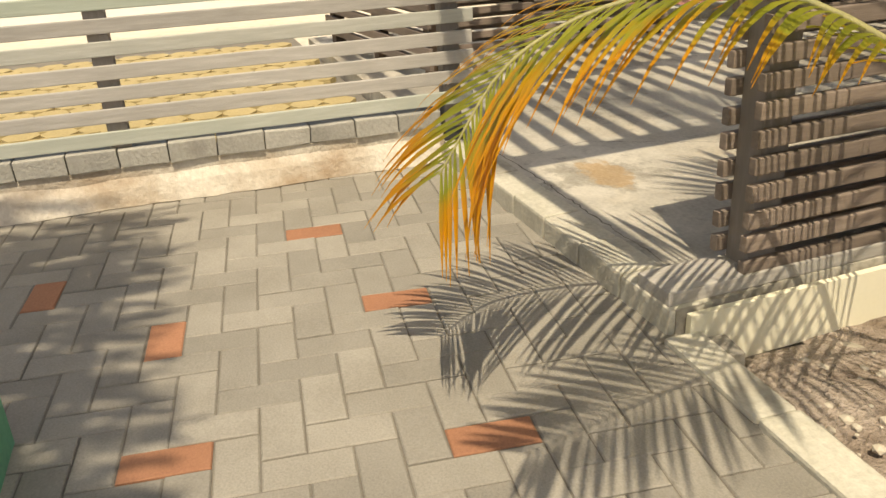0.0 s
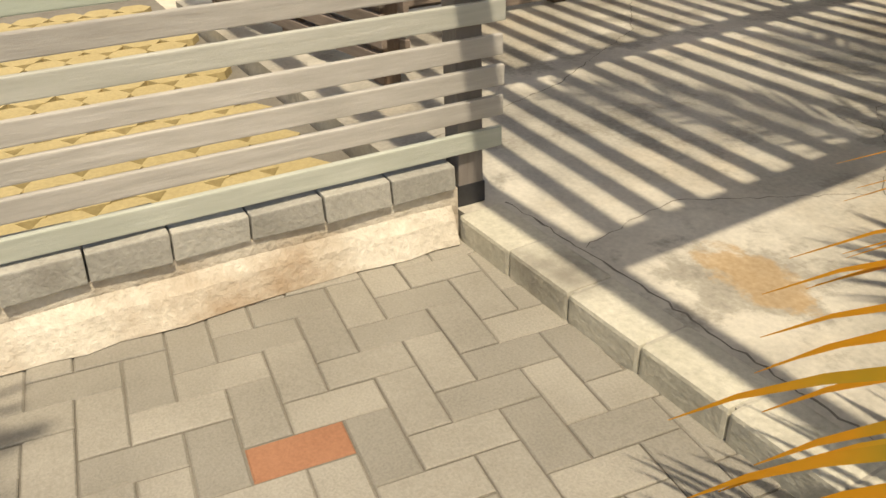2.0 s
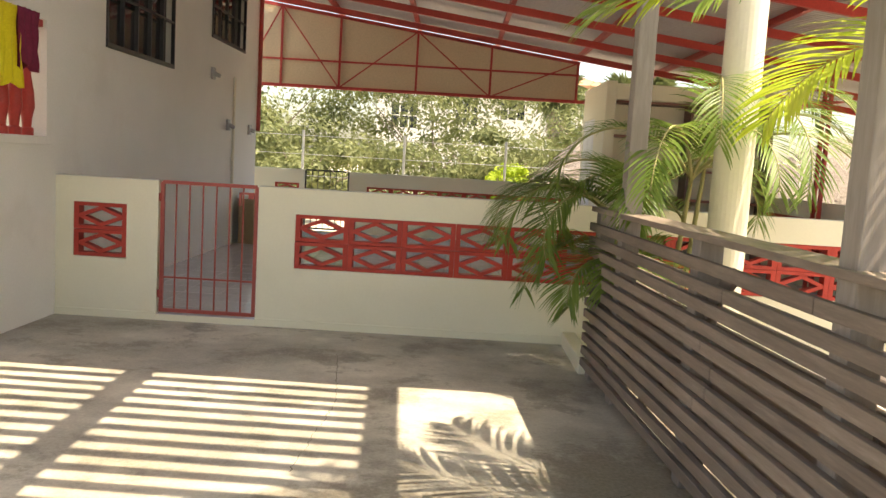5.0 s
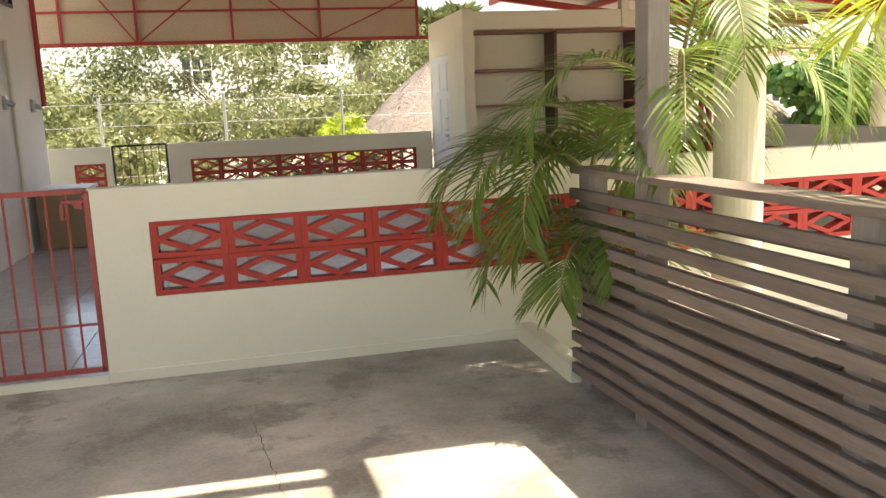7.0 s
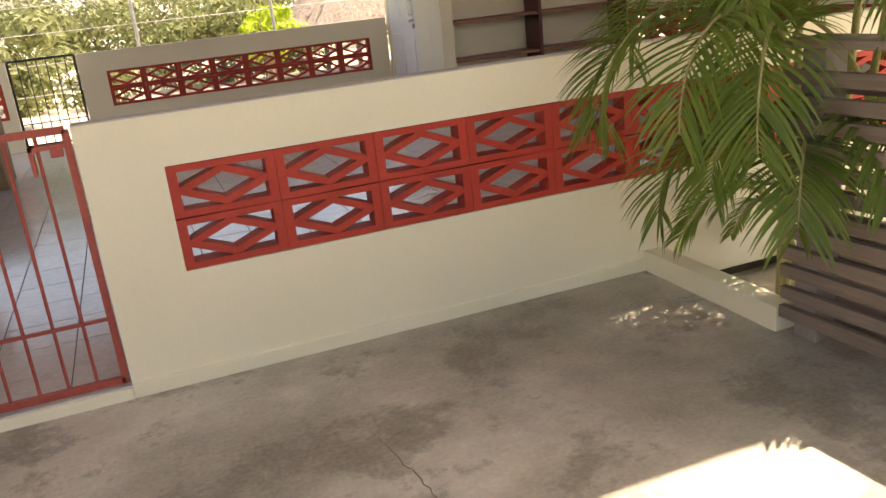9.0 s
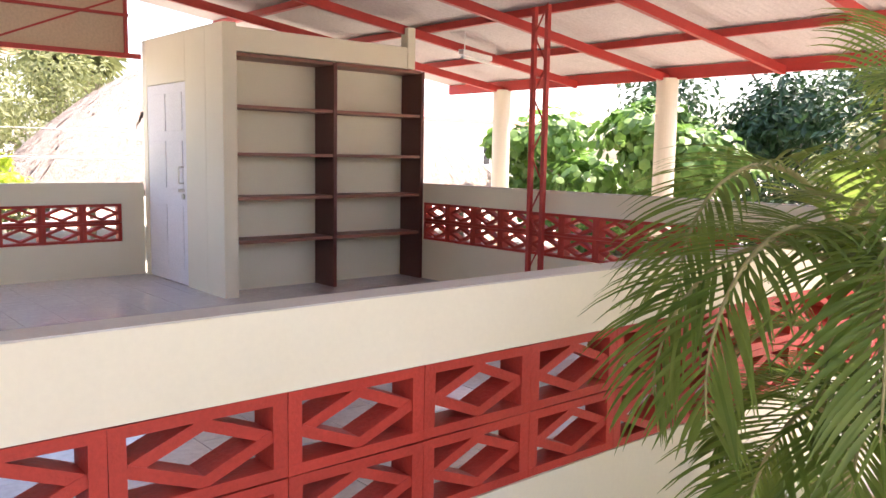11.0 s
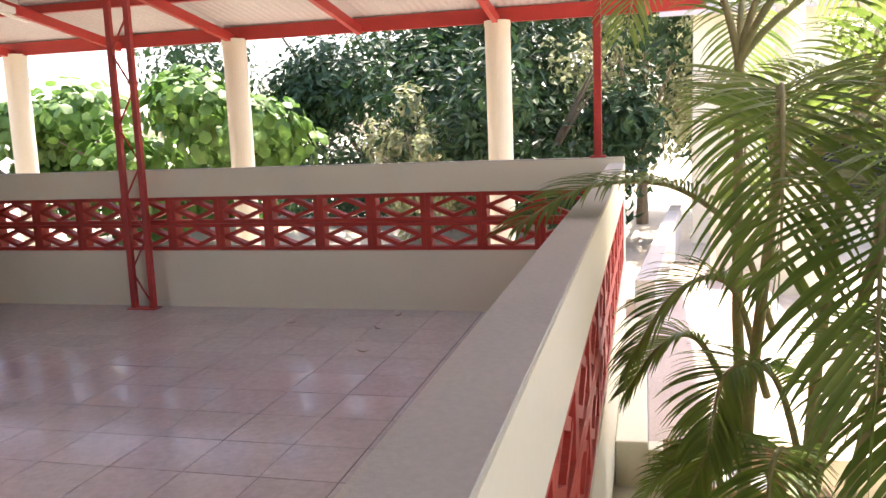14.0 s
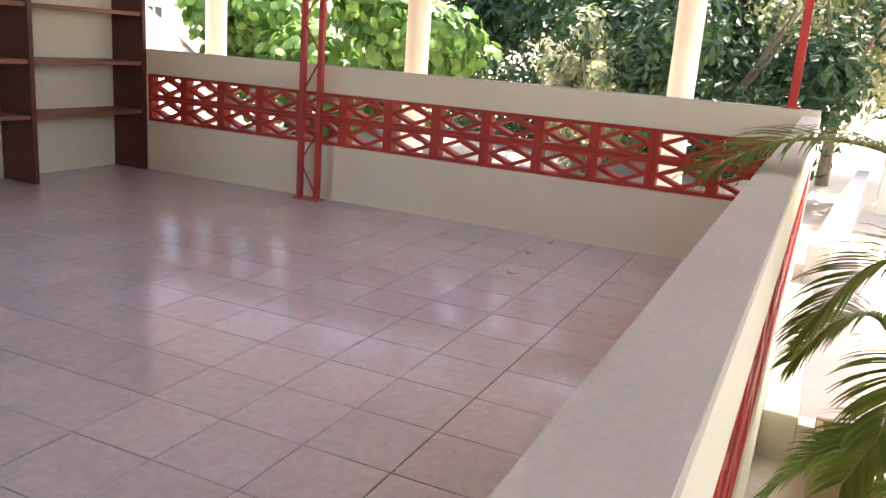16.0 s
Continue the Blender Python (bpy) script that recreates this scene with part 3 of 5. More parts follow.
# ---------------------------------------------------------------- low block wall under the front fence
bm = bmesh.new()
box(bm, -2.99, -2.765, -3.8, 1.155, -0.21, 0.085)
lw = tagged(part("wall_low", bm, PLASTER), "low crumbling plastered wall under the front fence", "wall", kind="structure")
bm = bmesh.new()
n = 60
prev = None
for k in range(n + 1):
    y = -3.8 + 4.93 * k / n
    d = 0.05 + 0.035 * noise.noise(Vector((y * 2.2, 3, 0))) + 0.02 * noise.noise(Vector((y * 9, 1, 0)))
    h = 0.02 + 0.035 * noise.noise(Vector((y * 3.1, 7, 0)))
    row = [bm.verts.new(c) for c in ((-2.76, y, h + 0.02), (-2.76 + d * 0.5, y, h - 0.02), (-2.76 + d, y, PAVE_Z + 0.004), (-2.76, y, PAVE_Z - 0.05))]
    if prev:
        for i in range(4):
            j = (i + 1) % 4
            bm.faces.new((prev[i], row[i], row[j], prev[j]))
    prev = row
bmesh.ops.recalc_face_normals(bm, faces=bm.faces[:])
part("plaster_skirt", bm, PLASTER, lw)
rng = random.Random(11)
y = -3.8
while y < 1.1:
    L = min(0.205, 1.15 - y)
    bm = bmesh.new()
    box(bm, -2.96, -2.752 + rng.uniform(-0.006, 0.006), y + 0.002, y + L - 0.002, 0.086, 0.168 + rng.uniform(-0.006, 0.006), bevel=0.005)
    for v in bm.verts:
        v.co += Vector((noise.noise(v.co * 9), noise.noise(v.co * 9 + Vector((5, 0, 0))), noise.noise(v.co * 8 + Vector((0, 5, 0))))) * 0.006
    part("block", bm, EDGE_BLOCK, lw)
    y += L + 0.001
# ochre paving behind the front fence
bm = bmesh.new()
rng = random.Random(8)
HX = 0.118
for i in range(-14, 3):
    for j in range(0, 30):
        cx, cy = -3.12 - j * HX * 1.5, 0.9 + i * HX * 1.732 + (j % 2) * HX * 0.866
        if cy > 1.16 + 0.043 * (cx + 2.75) - 0.12 or cx < -6.5:
            continue
        g = bmesh.ops.create_cone(bm, cap_ends=True, segments=6, radius1=HX * 0.97, radius2=HX * 0.92, depth=0.06, matrix=Matrix.Translation((cx, cy, PAVE_Z - 0.02 + rng.uniform(-0.004, 0.004))))
tagged(part("ochre_paving", bm, HEX), "ochre six-sided pavers behind the fence", "paving", kind="structure")
bm = bmesh.new()
poly_slab(bm, [(-7, -4), (-2.99, -4), (-2.99, 1.14), (-7, 0.98)], -0.215, -0.105)
tagged(part("paving_bed", bm, JOINT), "sandy bed between the ochre pavers", "ground", kind="structure")


# ---------------------------------------------------------------- pavilion
# closet with open shelves
CX0, CX1, CY0, CY1, CH = -0.31, 2.03, 13.05, 14.88, 2.56
closet = thing("closet", "tall cream painted masonry closet with an open shelf niche", "closet")
for nm, d in (("side_panel", (CX0, CX0 + 0.14, CY0, 13.42, 0.0, CH)), ("door_jamb", (CX0, CX0 + 0.12, 13.421, 13.88, 0, CH)), ("lintel", (CX0, CX0 + 0.12, 13.881, CY1 - 0.001, 2.08, CH)),
              ("niche_back", (CX0 + 0.141, CX1 + 0.14, 13.42, 13.52, 0.0, CH)), ("header", (CX0 + 0.141, 1.80, CY0 + 0.02, CY0 + 0.13, 2.31, 2.53)), ("pilaster", (1.801, 1.90, CY0 + 0.015, CY0 + 0.14, 2.31, 2.74)), ("rear_panel", (CX0, CX1 + 0.14, CY1, CY1 + 0.11, 0, CH))):
    simple_box(nm, CREAM, closet, d, bevel=0.008)
door = thing("door_closet", "closed white panel door with a metal handle", "door", kind="structure")
bm = bmesh.new()
box(bm, CX0 + 0.005, CX0 + 0.045, 13.885, CY1 - 0.01, FLOOR_Z + 0.01, 2.075, bevel=0.003)
leaf = part("door_leaf", bm, DOOR, door)
for za, zb in ((0.2, 0.85), (1.02, 1.5), (1.6, 1.98)):
    for ya, yb in ((13.97, 14.31), (14.39, 14.74)):
        bm = bmesh.new()
        box(bm, CX0 - 0.003, CX0 + 0.007, ya, yb, za, zb, bevel=0.004)
        part("door_panel", bm, DOOR, leaf)
bm = bmesh.new()
HY = 13.96
tube(bm, (CX0 - 0.045, HY, 1.08), (CX0 - 0.045, HY, 1.24), 0.008)
tube(bm, (CX0 - 0.045, HY, 1.24), (CX0 + 0.01, HY, 1.24), 0.008)
tube(bm, (CX0 - 0.045, HY, 1.08), (CX0 + 0.01, HY, 1.08), 0.008)
tube(bm, (CX0 - 0.012, HY, 0.95), (CX0 + 0.01, HY, 0.95), 0.028, sides=14)
tube(bm, (CX0 - 0.05, HY, 1.01), (CX0 + 0.01, HY, 1.01), 0.018, sides=14)
part("handle", bm, CHROME, leaf, "metal door handle with lock")

unit = thing("shelf_unit", "dark red wooden shelves built into the closet niche, empty", "shelves")
for x in (0.893, 2.008):
    bm = bmesh.new()
    box(bm, x - 0.02, x + 0.02, 13.06, 13.415, FLOOR_Z, 2.29, bevel=0.003)
    part("upright", bm, SHELF, unit)
for z in (0.559, 0.971, 1.382, 1.819, 2.287):
    for xa, xb in ((CX0 + 0.145, 0.871), (0.915, 1.986)):
        bm = bmesh.new()
        box(bm, xa, xb, 13.075, 13.415, z - 0.018, z + 0.014, bevel=0.003)
        part("shelf", bm, SHELF_EDGE, unit)

# lattice steel posts
def lattice_post(x, y, z0, z1, w=0.16):
    p = tagged(thing("lattice_post", "red painted steel lattice post under the roof", "post"), group="lattice posts of the pavilion")
    for s in (-1, 1):
        bm = bmesh.new()
        strut(bm, (x, y + s * w / 2, z0), (x, y + s * w / 2, z1), 0.04, 0.04)
        part("chord", bm, STEEL, p)
    z, s = z0 + 0.02, -1
    while z < z1 - 0.25:
        bm = bmesh.new()
        tube(bm, (x, y + s * w / 2, z), (x, y - s * w / 2, z + 0.27), 0.008, sides=6)
        part("lacing", bm, STEEL, p)
        z, s = z + 0.27, -s
    bm = bmesh.new()
    box(bm, x - 0.05, x + 0.05, y - w / 2 - 0.04, y + w / 2 + 0.04, z0 - 0.002, z0 + 0.008)
    part("base_plate", bm, STEEL, p)
    return p


def roof_z(x):
    return 2.46 + 0.135 * (4.75 - x)


lattice_post(1.93, 11.28, FLOOR_Z, roof_z(1.84) - 0.10)
red_post = thing("steel_post", "thin red painted steel post at the wall end", "post")
bm = bmesh.new()
strut(bm, (2.09, 7.87, 1.10), (2.09, 7.87, roof_z(2.09) - 0.08), 0.05, 0.05)
part("shaft", bm, STEEL, red_post)
bm = bmesh.new()
box(bm, 2.04, 2.14, 7.82, 7.92, 1.0935, 1.106)
part("base_plate", bm, STEEL, red_post)

# round columns
def column(x, y, z0, z1, r=0.125, label="round cream painted column under the roof edge"):
    c = tagged(thing("column", label, "column"), group="round columns of the pavilion")
    bm = bmesh.new()
    tube(bm, (x, y, z0), (x, y, z1), r, sides=28)
    part("shaft", bm, CREAM_OUT, c, smooth=False)
    bm = bmesh.new()
    tube(bm, (x, y, z1 - 0.05), (x, y, z1 + 0.002), r + 0.006, sides=28)
    part("capital", bm, CREAM_OUT, c)
    return c


for y in (6.3, 8.96, 11.78, 14.53):
    column(4.64, y, -0.21, 2.335)
column(-0.64, 6.68, -0.21, roof_z(-0.64) - 0.12, 0.118)

# roof: corrugated sheets, purlins, rafters
RY0, RY1, RX0, RX1 = 5.95, 15.7, -5.28, 4.95
RYE, RXM = 7.0, -0.42
ceil_bm = bmesh.new()
nx = int((RY1 - RY0) / 0.019)
prev = None
for k in range(nx + 1):
    y = RY0 + k * 0.019
    dz = 0.009 * math.cos(2 * math.pi * y / 0.076)
    xe = RX1 if y > RYE else RXM
    row = (ceil_bm.verts.new((RX0, y, roof_z(RX0) + dz)), ceil_bm.verts.new((xe, y, roof_z(xe) + dz)))
    if prev:
        ceil_bm.faces.new((prev[0], prev[1], row[1], row[0]))
    prev = row
roof = tagged(part("ceiling", ceil_bm, SHEET, smooth=True), "pale corrugated metal roof sheets on red steel", "roof", kind="structure")
frame_ob = thing("roof_frame", "red painted steel purlins and rafters under the roof sheets", "roof frame")
for x in (4.66, 3.45, 2.15, 0.85, -0.45, -1.75, -3.05, -4.35):
    bm = bmesh.new()
    box(bm, x - 0.03, x + 0.03, (RYE if x > RXM else RY0) + 0.02, RY1 - 0.02, roof_z(x) - (0.15 if x > 4.5 else 0.085), roof_z(x) - 0.012)
    part("purlin", bm, STEEL, frame_ob)
for y in (6.15, 7.55, 8.96, 10.37, 11.78, 13.15, 14.53):
    bm = bmesh.new()
    xe = 4.62 if y > RYE else RXM
    strut(bm, (RX0, y, roof_z(RX0) - 0.14), (xe, y, roof_z(xe) - 0.14), 0.05, 0.09)
    part("rafter", bm, STEEL, frame_ob)
lamp = thing("tube_lamp", "white fluorescent batten lamp under the roof, unlit", "lamp")
lamp_m = Matrix.Translation((2.92, 13.1, 2.53)) @ Matrix.Rotation(radians(20), 4, 'Z')
bm = bmesh.new()
box(bm, -0.53, 0.53, -0.035, 0.035, -0.03, 0.03, lamp_m, bevel=0.006)
part("housing", bm, TUBE, lamp)
bm = bmesh.new()
tube(bm, lamp_m @ Vector((-0.5, 0, -0.05)), lamp_m @ Vector((0.5, 0, -0.05)), 0.016)
part("tube", bm, TUBE, lamp)
for u in (-0.45, 0.35):
    p = lamp_m @ Vector((u, 0, 0.03))
    bm = bmesh.new()
    tube(bm, p, (p.x, p.y, roof_z(p.x) - 0.008), 0.006)
    part("hanger", bm, TUBE, lamp)

# sheeted truss across the far end
truss = thing("gable_truss", "red steel truss with tan sheeting across the roof end", "truss")
TY = 15.06
TB = 2.40
bm = bmesh.new()
vs = [bm.verts.new((x, TY + 0.04, z)) for x, z in ((-5.95, TB), (-0.42, TB), (-0.42, roof_z(-0.42) - 0.12), (-5.95, roof_z(-5.95) - 0.12))]
f = bm.faces.new(vs)
ex = bmesh.ops.extrude_face_region(bm, geom=[f])
for g in ex["geom"]:
    if isinstance(g, bmesh.types.BMVert):
        g.co.y += 0.02
bmesh.ops.recalc_face_normals(bm, faces=bm.faces[:])
part("sheeting", bm, GABLE, truss)
def bar(a, b, w=0.04):
    bm = bmesh.new()
    strut(bm, a, b, w, w)
    part("bar", bm, STEEL, truss)
bar((-5.98, TY, TB), (-0.30, TY, TB), 0.05)
bar((-5.95, TY, TB + 0.42), (-0.42, TY, TB + 0.42), 0.03)
bar((-5.95, TY, roof_z(-5.95) - 0.15), (-0.42, TY, roof_z(-0.42) - 0.15), 0.05)
xs = [-5.92, -5.25, -4.30, -3.05, -1.85, -0.45]
for i, x in enumerate(xs):
    bar((x, TY, TB), (x, TY, roof_z(x) - 0.15), 0.035)
    if i and i < len(xs):
        a, b = (xs[i - 1], x) if i % 2 else (x, xs[i - 1])
        bar((a, TY - 0.02, TB), (b, TY - 0.02, roof_z(b) - 0.15), 0.02)

# grout bed under the floor tiles
bm = bmesh.new()
poly_slab(bm, [(-5.3, 7.82), (2.03, 7.82), (2.03, 15.0), (-5.3, 15.0)], -0.21, FLOOR_Z - 0.004)
floor_in = tagged(part("floor_pavilion", bm, GROUT), "shiny grey square floor tiles with dark joints", "floor", kind="structure")


# ---------------------------------------------------------------- house on the west side
HX0 = -5.30
house = thing("house", "white painted house with barred windows and a terrace balustrade", "house")
def hb(*d):
    bm = bmesh.new()
    box(bm, *d)
    part("wall", bm, WHITE, house)
# lower terrace wall and the main wall, openings left free
hb(HX0 - 0.15, HX0, 6.65, 7.70, -0.21, 1.27)
hb(HX0 - 0.15, HX0, 6.65, 7.55, 2.15, 4.6)
hb(HX0 - 0.55, HX0, 6.50, 6.65, -0.21, 4.6)
hb(HX0 - 4.0, HX0 - 0.55, 6.50, 6.65, -0.21, 1.27)
hb(HX0 - 4.0, HX0 - 0.55, 6.50, 6.65, 2.15, 4.6)
hb(HX0 - 4.0, HX0 - 3.9, 6.65, 13.75, -0.21, 4.6)
hb(HX0 - 3.9, HX0 - 0.15, 8.5, 8.6, 0.0, 4.6)
hb(HX0 - 0.15, HX0, 7.55, 7.70, 1.27, 4.6)
W1, W2 = (8.53, 10.15, 2.10, 3.0), (11.45, 12.95, 2.62, 3.35)
hb(HX0 - 0.15, HX0, 7.70, W1[0], -0.21, 4.6)
hb(HX0 - 0.15, HX0, W1[0], W1[1], -0.21, W1[2])
hb(HX0 - 0.15, HX0, W1[0], W1[1], W1[3], 4.6)
hb(HX0 - 0.15, HX0, W1[1], W2[0], -0.21, 4.6)
hb(HX0 - 0.15, HX0, W2[0], W2[1], -0.21, W2[2])
hb(HX0 - 0.15, HX0, W2[0], W2[1], W2[3], 4.6)
hb(HX0 - 0.15, HX0, W2[1], 13.75, -0.21, 4.6)
hb(HX0 - 3.9, HX0 - 0.15, 13.6, 13.75, -0.21, 4.6)
def win(ya, yb, za, zb):
    bm = bmesh.new()
    box(bm, HX0 - 0.10, HX0 - 0.08, ya, yb, za, zb)
    w = part("window", bm, GLASSY, house)
    bm = bmesh.new()
    for z in (za, zb - 0.04):
        box(bm, HX0 - 0.02, HX0 + 0.02, ya, yb, z, z + 0.04)
    n = 5
    for i in range(n + 1):
        y = ya + (yb - ya - 0.02) * i / n
        box(bm, HX0 - 0.018, HX0 + 0.018, y, y + 0.02, za + 0.04, zb - 0.04)
    box(bm, HX0 - 0.016, HX0 + 0.016, ya, yb, (za + zb) / 2, (za + zb) / 2 + 0.02)
    part("grille", bm, DARK, w)
win(*W1)
win(*W2)

# conduit, fittings and downpipe on the wall
bm = bmesh.new()
tube(bm, (HX0 + 0.02, 12.45, FLOOR_Z), (HX0 + 0.02, 12.45, 2.25), 0.018)
for z in (0.5, 1.2, 1.9):
    box(bm, HX0, HX0 + 0.03, 12.42, 12.48, z, z + 0.03)
part("conduit", bm, CREAM_OUT, house, "cream painted conduit")
for y, z in ((11.5, 2.2), (12.2, 1.62), (13.3, 1.6)):
    bm = bmesh.new()
    box(bm, HX0, HX0 + 0.035, y - 0.05, y + 0.05, z - 0.07, z + 0.07, bevel=0.006)
    tube(bm, (HX0 + 0.03, y, z), (HX0 + 0.10, y, z - 0.03), 0.03, 0.022)
    part("wall_fitting", bm, GALV, house, "small grey wall fitting")
bm = bmesh.new()
tube(bm, (HX0 + 0.04, 13.70, 1.6), (HX0 + 0.04, 13.70, 4.0), 0.03)
part("downpipe", bm, STEEL, house, "red downpipe")
# terrace: sills, balusters, laundry, red floor, step
bm = bmesh.new()
box(bm, HX0 - 4.0, HX0 - 0.53, 6.46, 6.69, 1.27, 1.33, bevel=0.006)
part("sill", bm, WHITE, house)
bm = bmesh.new()
box(bm, HX0 - 0.19, HX0 + 0.04, 6.66, 7.56, 1.27, 1.33, bevel=0.006)
part("sill", bm, WHITE, house)
bm = bmesh.new()
prof = [(0.0, 0.045), (0.05, 0.045), (0.06, 0.03), (0.12, 0.036), (0.2, 0.052), (0.3, 0.046), (0.42, 0.027), (0.5, 0.024), (0.52, 0.034), (0.56, 0.026), (0.64, 0.04), (0.70, 0.045), (0.78, 0.045)]
for (za, ra), (zb, rb) in zip(prof, prof[1:]):
    tube(bm, (0, 0, za), (0, 0, zb), ra, rb, 12, cap=False)
for f in bm.faces:
    f.smooth = True
bal = bpy.data.meshes.new("baluster")
bm.to_mesh(bal)
bm.free()
bal.materials.append(STEEL)
for i in range(14):
    share("baluster", bal, house, Matrix.Translation((HX0 - 0.66 - i * 0.17, 6.575, 1.33)))
for i in range(5):
    share("baluster", bal, house, Matrix.Translation((HX0 - 0.075, 6.76 + i * 0.165, 1.33)))
bm = bmesh.new()
box(bm, HX0 - 4, HX0 - 0.55, 6.53, 6.62, 2.10, 2.15)
box(bm, HX0 - 0.12, HX0 - 0.03, 6.65, 7.55, 2.10, 2.15)
part("rail", bm, STEEL, house)


def cloth(name, label, mat, x, ya, yb, za, zb, seed):
    bm = bmesh.new()
    n, k = 18, 14
    rows = []
    for j in range(k + 1):
        row = []
        for i in range(n + 1):
            y = ya + (yb - ya) * i / n
            z = zb + (za - zb) * j / k - 0.03 * math.sin(i * 0.9 + seed) * j / k
            dx = 0.025 * math.sin(i * 1.3 + seed) * (0.3 + j / k) + 0.012 * math.sin(i * 2.9 + j * 0.4)
            row.append(bm.verts.new((x + dx, y, z)))
        rows.append(row)
    for a, b in zip(rows, rows[1:]):
        for i in range(n):
            bm.faces.new((a[i], a[i + 1], b[i + 1], b[i]))
    ob = tagged(part(name, bm, mat, smooth=True), label, "cloth")
    so = ob.modifiers.new("thick", 'SOLIDIFY')
    so.thickness = 0.004
    return ob


cloth("towel", "yellow towel hung over the terrace rail", YELLOW_CLOTH, HX0 + 0.06, 6.70, 7.10, 1.66, 2.16, 0.3)
cloth("towel", "wine red towel hung over the terrace rail", WINE_CLOTH, HX0 + 0.075, 7.0, 7.28, 1.78, 2.16, 1.7)
bm = bmesh.new()
poly_slab(bm, [(-9.3, 3.6), (-5.35, 3.6), (-5.35, 6.5), (-9.3, 6.5)], -0.21, 0.10)
terr = tagged(part("floor_terrace", bm, JOINT), "terrace floor of red tiles", "floor", kind="structure")
bm = bmesh.new()
box(bm, 0.003, 0.197, 0.003, 0.197, 0, 0.012)
tile_me = bpy.data.meshes.new("tile")
bm.to_mesh(tile_me)
bm.free()
tile_me.materials.append(REDTILE)
for i in range(9):
    for j in range(14):
        share("tile", tile_me, terr, Matrix.Translation((-5.56 - i * 0.2, 3.65 + j * 0.2, 0.099)))
bm = bmesh.new()
for i in range(5):
    box(bm, -5.36, -5.22, 3.55 + i * 0.2, 3.55 + i * 0.2 + 0.194, -0.02, 0.11, bevel=0.008)
tagged(part("step", bm, KERB), "grey block step up to the terrace", "step", kind="structure")
# west boundary closing the place behind the ochre paving
wall_boxes("wall_west", [(-9.4, -9.25, -6, 6.5, -0.21, 2.4)], "plain pale boundary wall", WHITE)


# ---------------------------------------------------------------- palms
def cane(bm, a, b, r0, r1):
    tube(bm, a, b, r0, r1, 10, cap=False)


def frond(name, parent, start, heading, rise, length, droop, mat, leaf_len=0.42, pairs=34, seed=0, fold=0.5, hang=0.25, wid=0.017, base=0.12, stem_mat=None, dense=1.0, twist=0.0, ctrl=None, spread=(0.55, 0.75)):
    """One feather leaf: a bowed stem with two rows of narrow folded leaflets."""
    rng = random.Random(seed)
    start = Vector(start)
    pts = []
    n = 26
    p, ang = start.copy(), rise
    for i in range(n + 1):
        pts.append(p.copy())
        step = length / n
        hd = heading + twist * i / n
        p = p + Vector((math.cos(hd) * math.cos(ang), math.sin(hd) * math.cos(ang), math.sin(ang))) * step
        ang -= droop / n * (0.6 + 0.9 * i / n)
    if ctrl:
        c = [Vector(q) for q in ctrl]
        c = [c[0] * 2 - c[1], *c, c[-1] * 2 - c[-2]]
        pts = []
        for i in range(n + 1):
            f = i / n * (len(c) - 3)
            k = min(int(f), len(c) - 4)
            w = f - k
            a, b, d, e = c[k:k + 4]
            pts.append(0.5 * (2 * b + (d - a) * w + (2 * a - 5 * b + 4 * d - e) * w * w + (3 * b - a - 3 * d + e) * w ** 3))
    bm = bmesh.new()
    for i in range(n):
        tube(bm, pts[i], pts[i + 1], 0.011 * (1 - i / n) + 0.0025, 0.011 * (1 - (i + 1) / n) + 0.0025, 6, cap=False)
    stem = part(name, bm, stem_mat or STEM, parent, smooth=True)
    bm = bmesh.new()
    run = bm.verts.layers.float.new("run")
    for k in range(pairs):
        u = base + (1 - base) * (k + 0.5) / pairs
        f = u * n
        i = min(int(f), n - 1)
        q = pts[i].lerp(pts[i + 1], f - i)
        way = (pts[i + 1] - pts[i]).normalized()
        side = way.cross(Vector((0, 0, 1)))
        side = side.normalized() if side.length > 0.05 else Vector((1, 0, 0))
        up = side.cross(way).normalized()
        grow = math.sin(min(1.0, (u - base) / (1 - base) * 0.72 + 0.2) * math.pi) ** 0.55
        for s in (-1, 1):
            if rng.random() > dense:
                continue
            L = leaf_len * max(0.25, grow) * rng.uniform(0.85, 1.1)
            lean = spread[0] + spread[1] * u + rng.uniform(-0.08, 0.08)
            d = (side * s * math.cos(lean * 0.75) + way * math.sin(lean * 0.75) + up * (fold * (1 - 0.5 * u) + rng.uniform(-0.08, 0.08))).normalized()
            m = 6
            c = q.copy()
            prev = None
            for j in range(m + 1):
                v = j / m
                w = wid * (0.35 + 1.6 * v) if v < 0.35 else wid * (1.0 - ((v - 0.35) / 0.65) ** 1.7)
                w = max(w, 0.0006)
                wide = d.cross(up)
                wide = wide.normalized() if wide.length > 0.05 else way
                crease = up * (-0.35 * w)
                row = [bm.verts.new(c - wide * w), bm.verts.new(c + crease), bm.verts.new(c + wide * w)]
                for vv in row:
                    vv[run] = 0.35 * u + 0.65 * v
                if prev:
                    bm.faces.new((prev[0], prev[1], row[1], row[0]))
                    bm.faces.new((prev[1], prev[2], row[2], row[1]))
                prev = row
                c = c + d * (L / m)
                d = (d + Vector((0, 0, -1)) * hang * (0.3 + v) / m * 3).normalized()
    part("foliage", bm, mat, stem, smooth=True)
    return stem




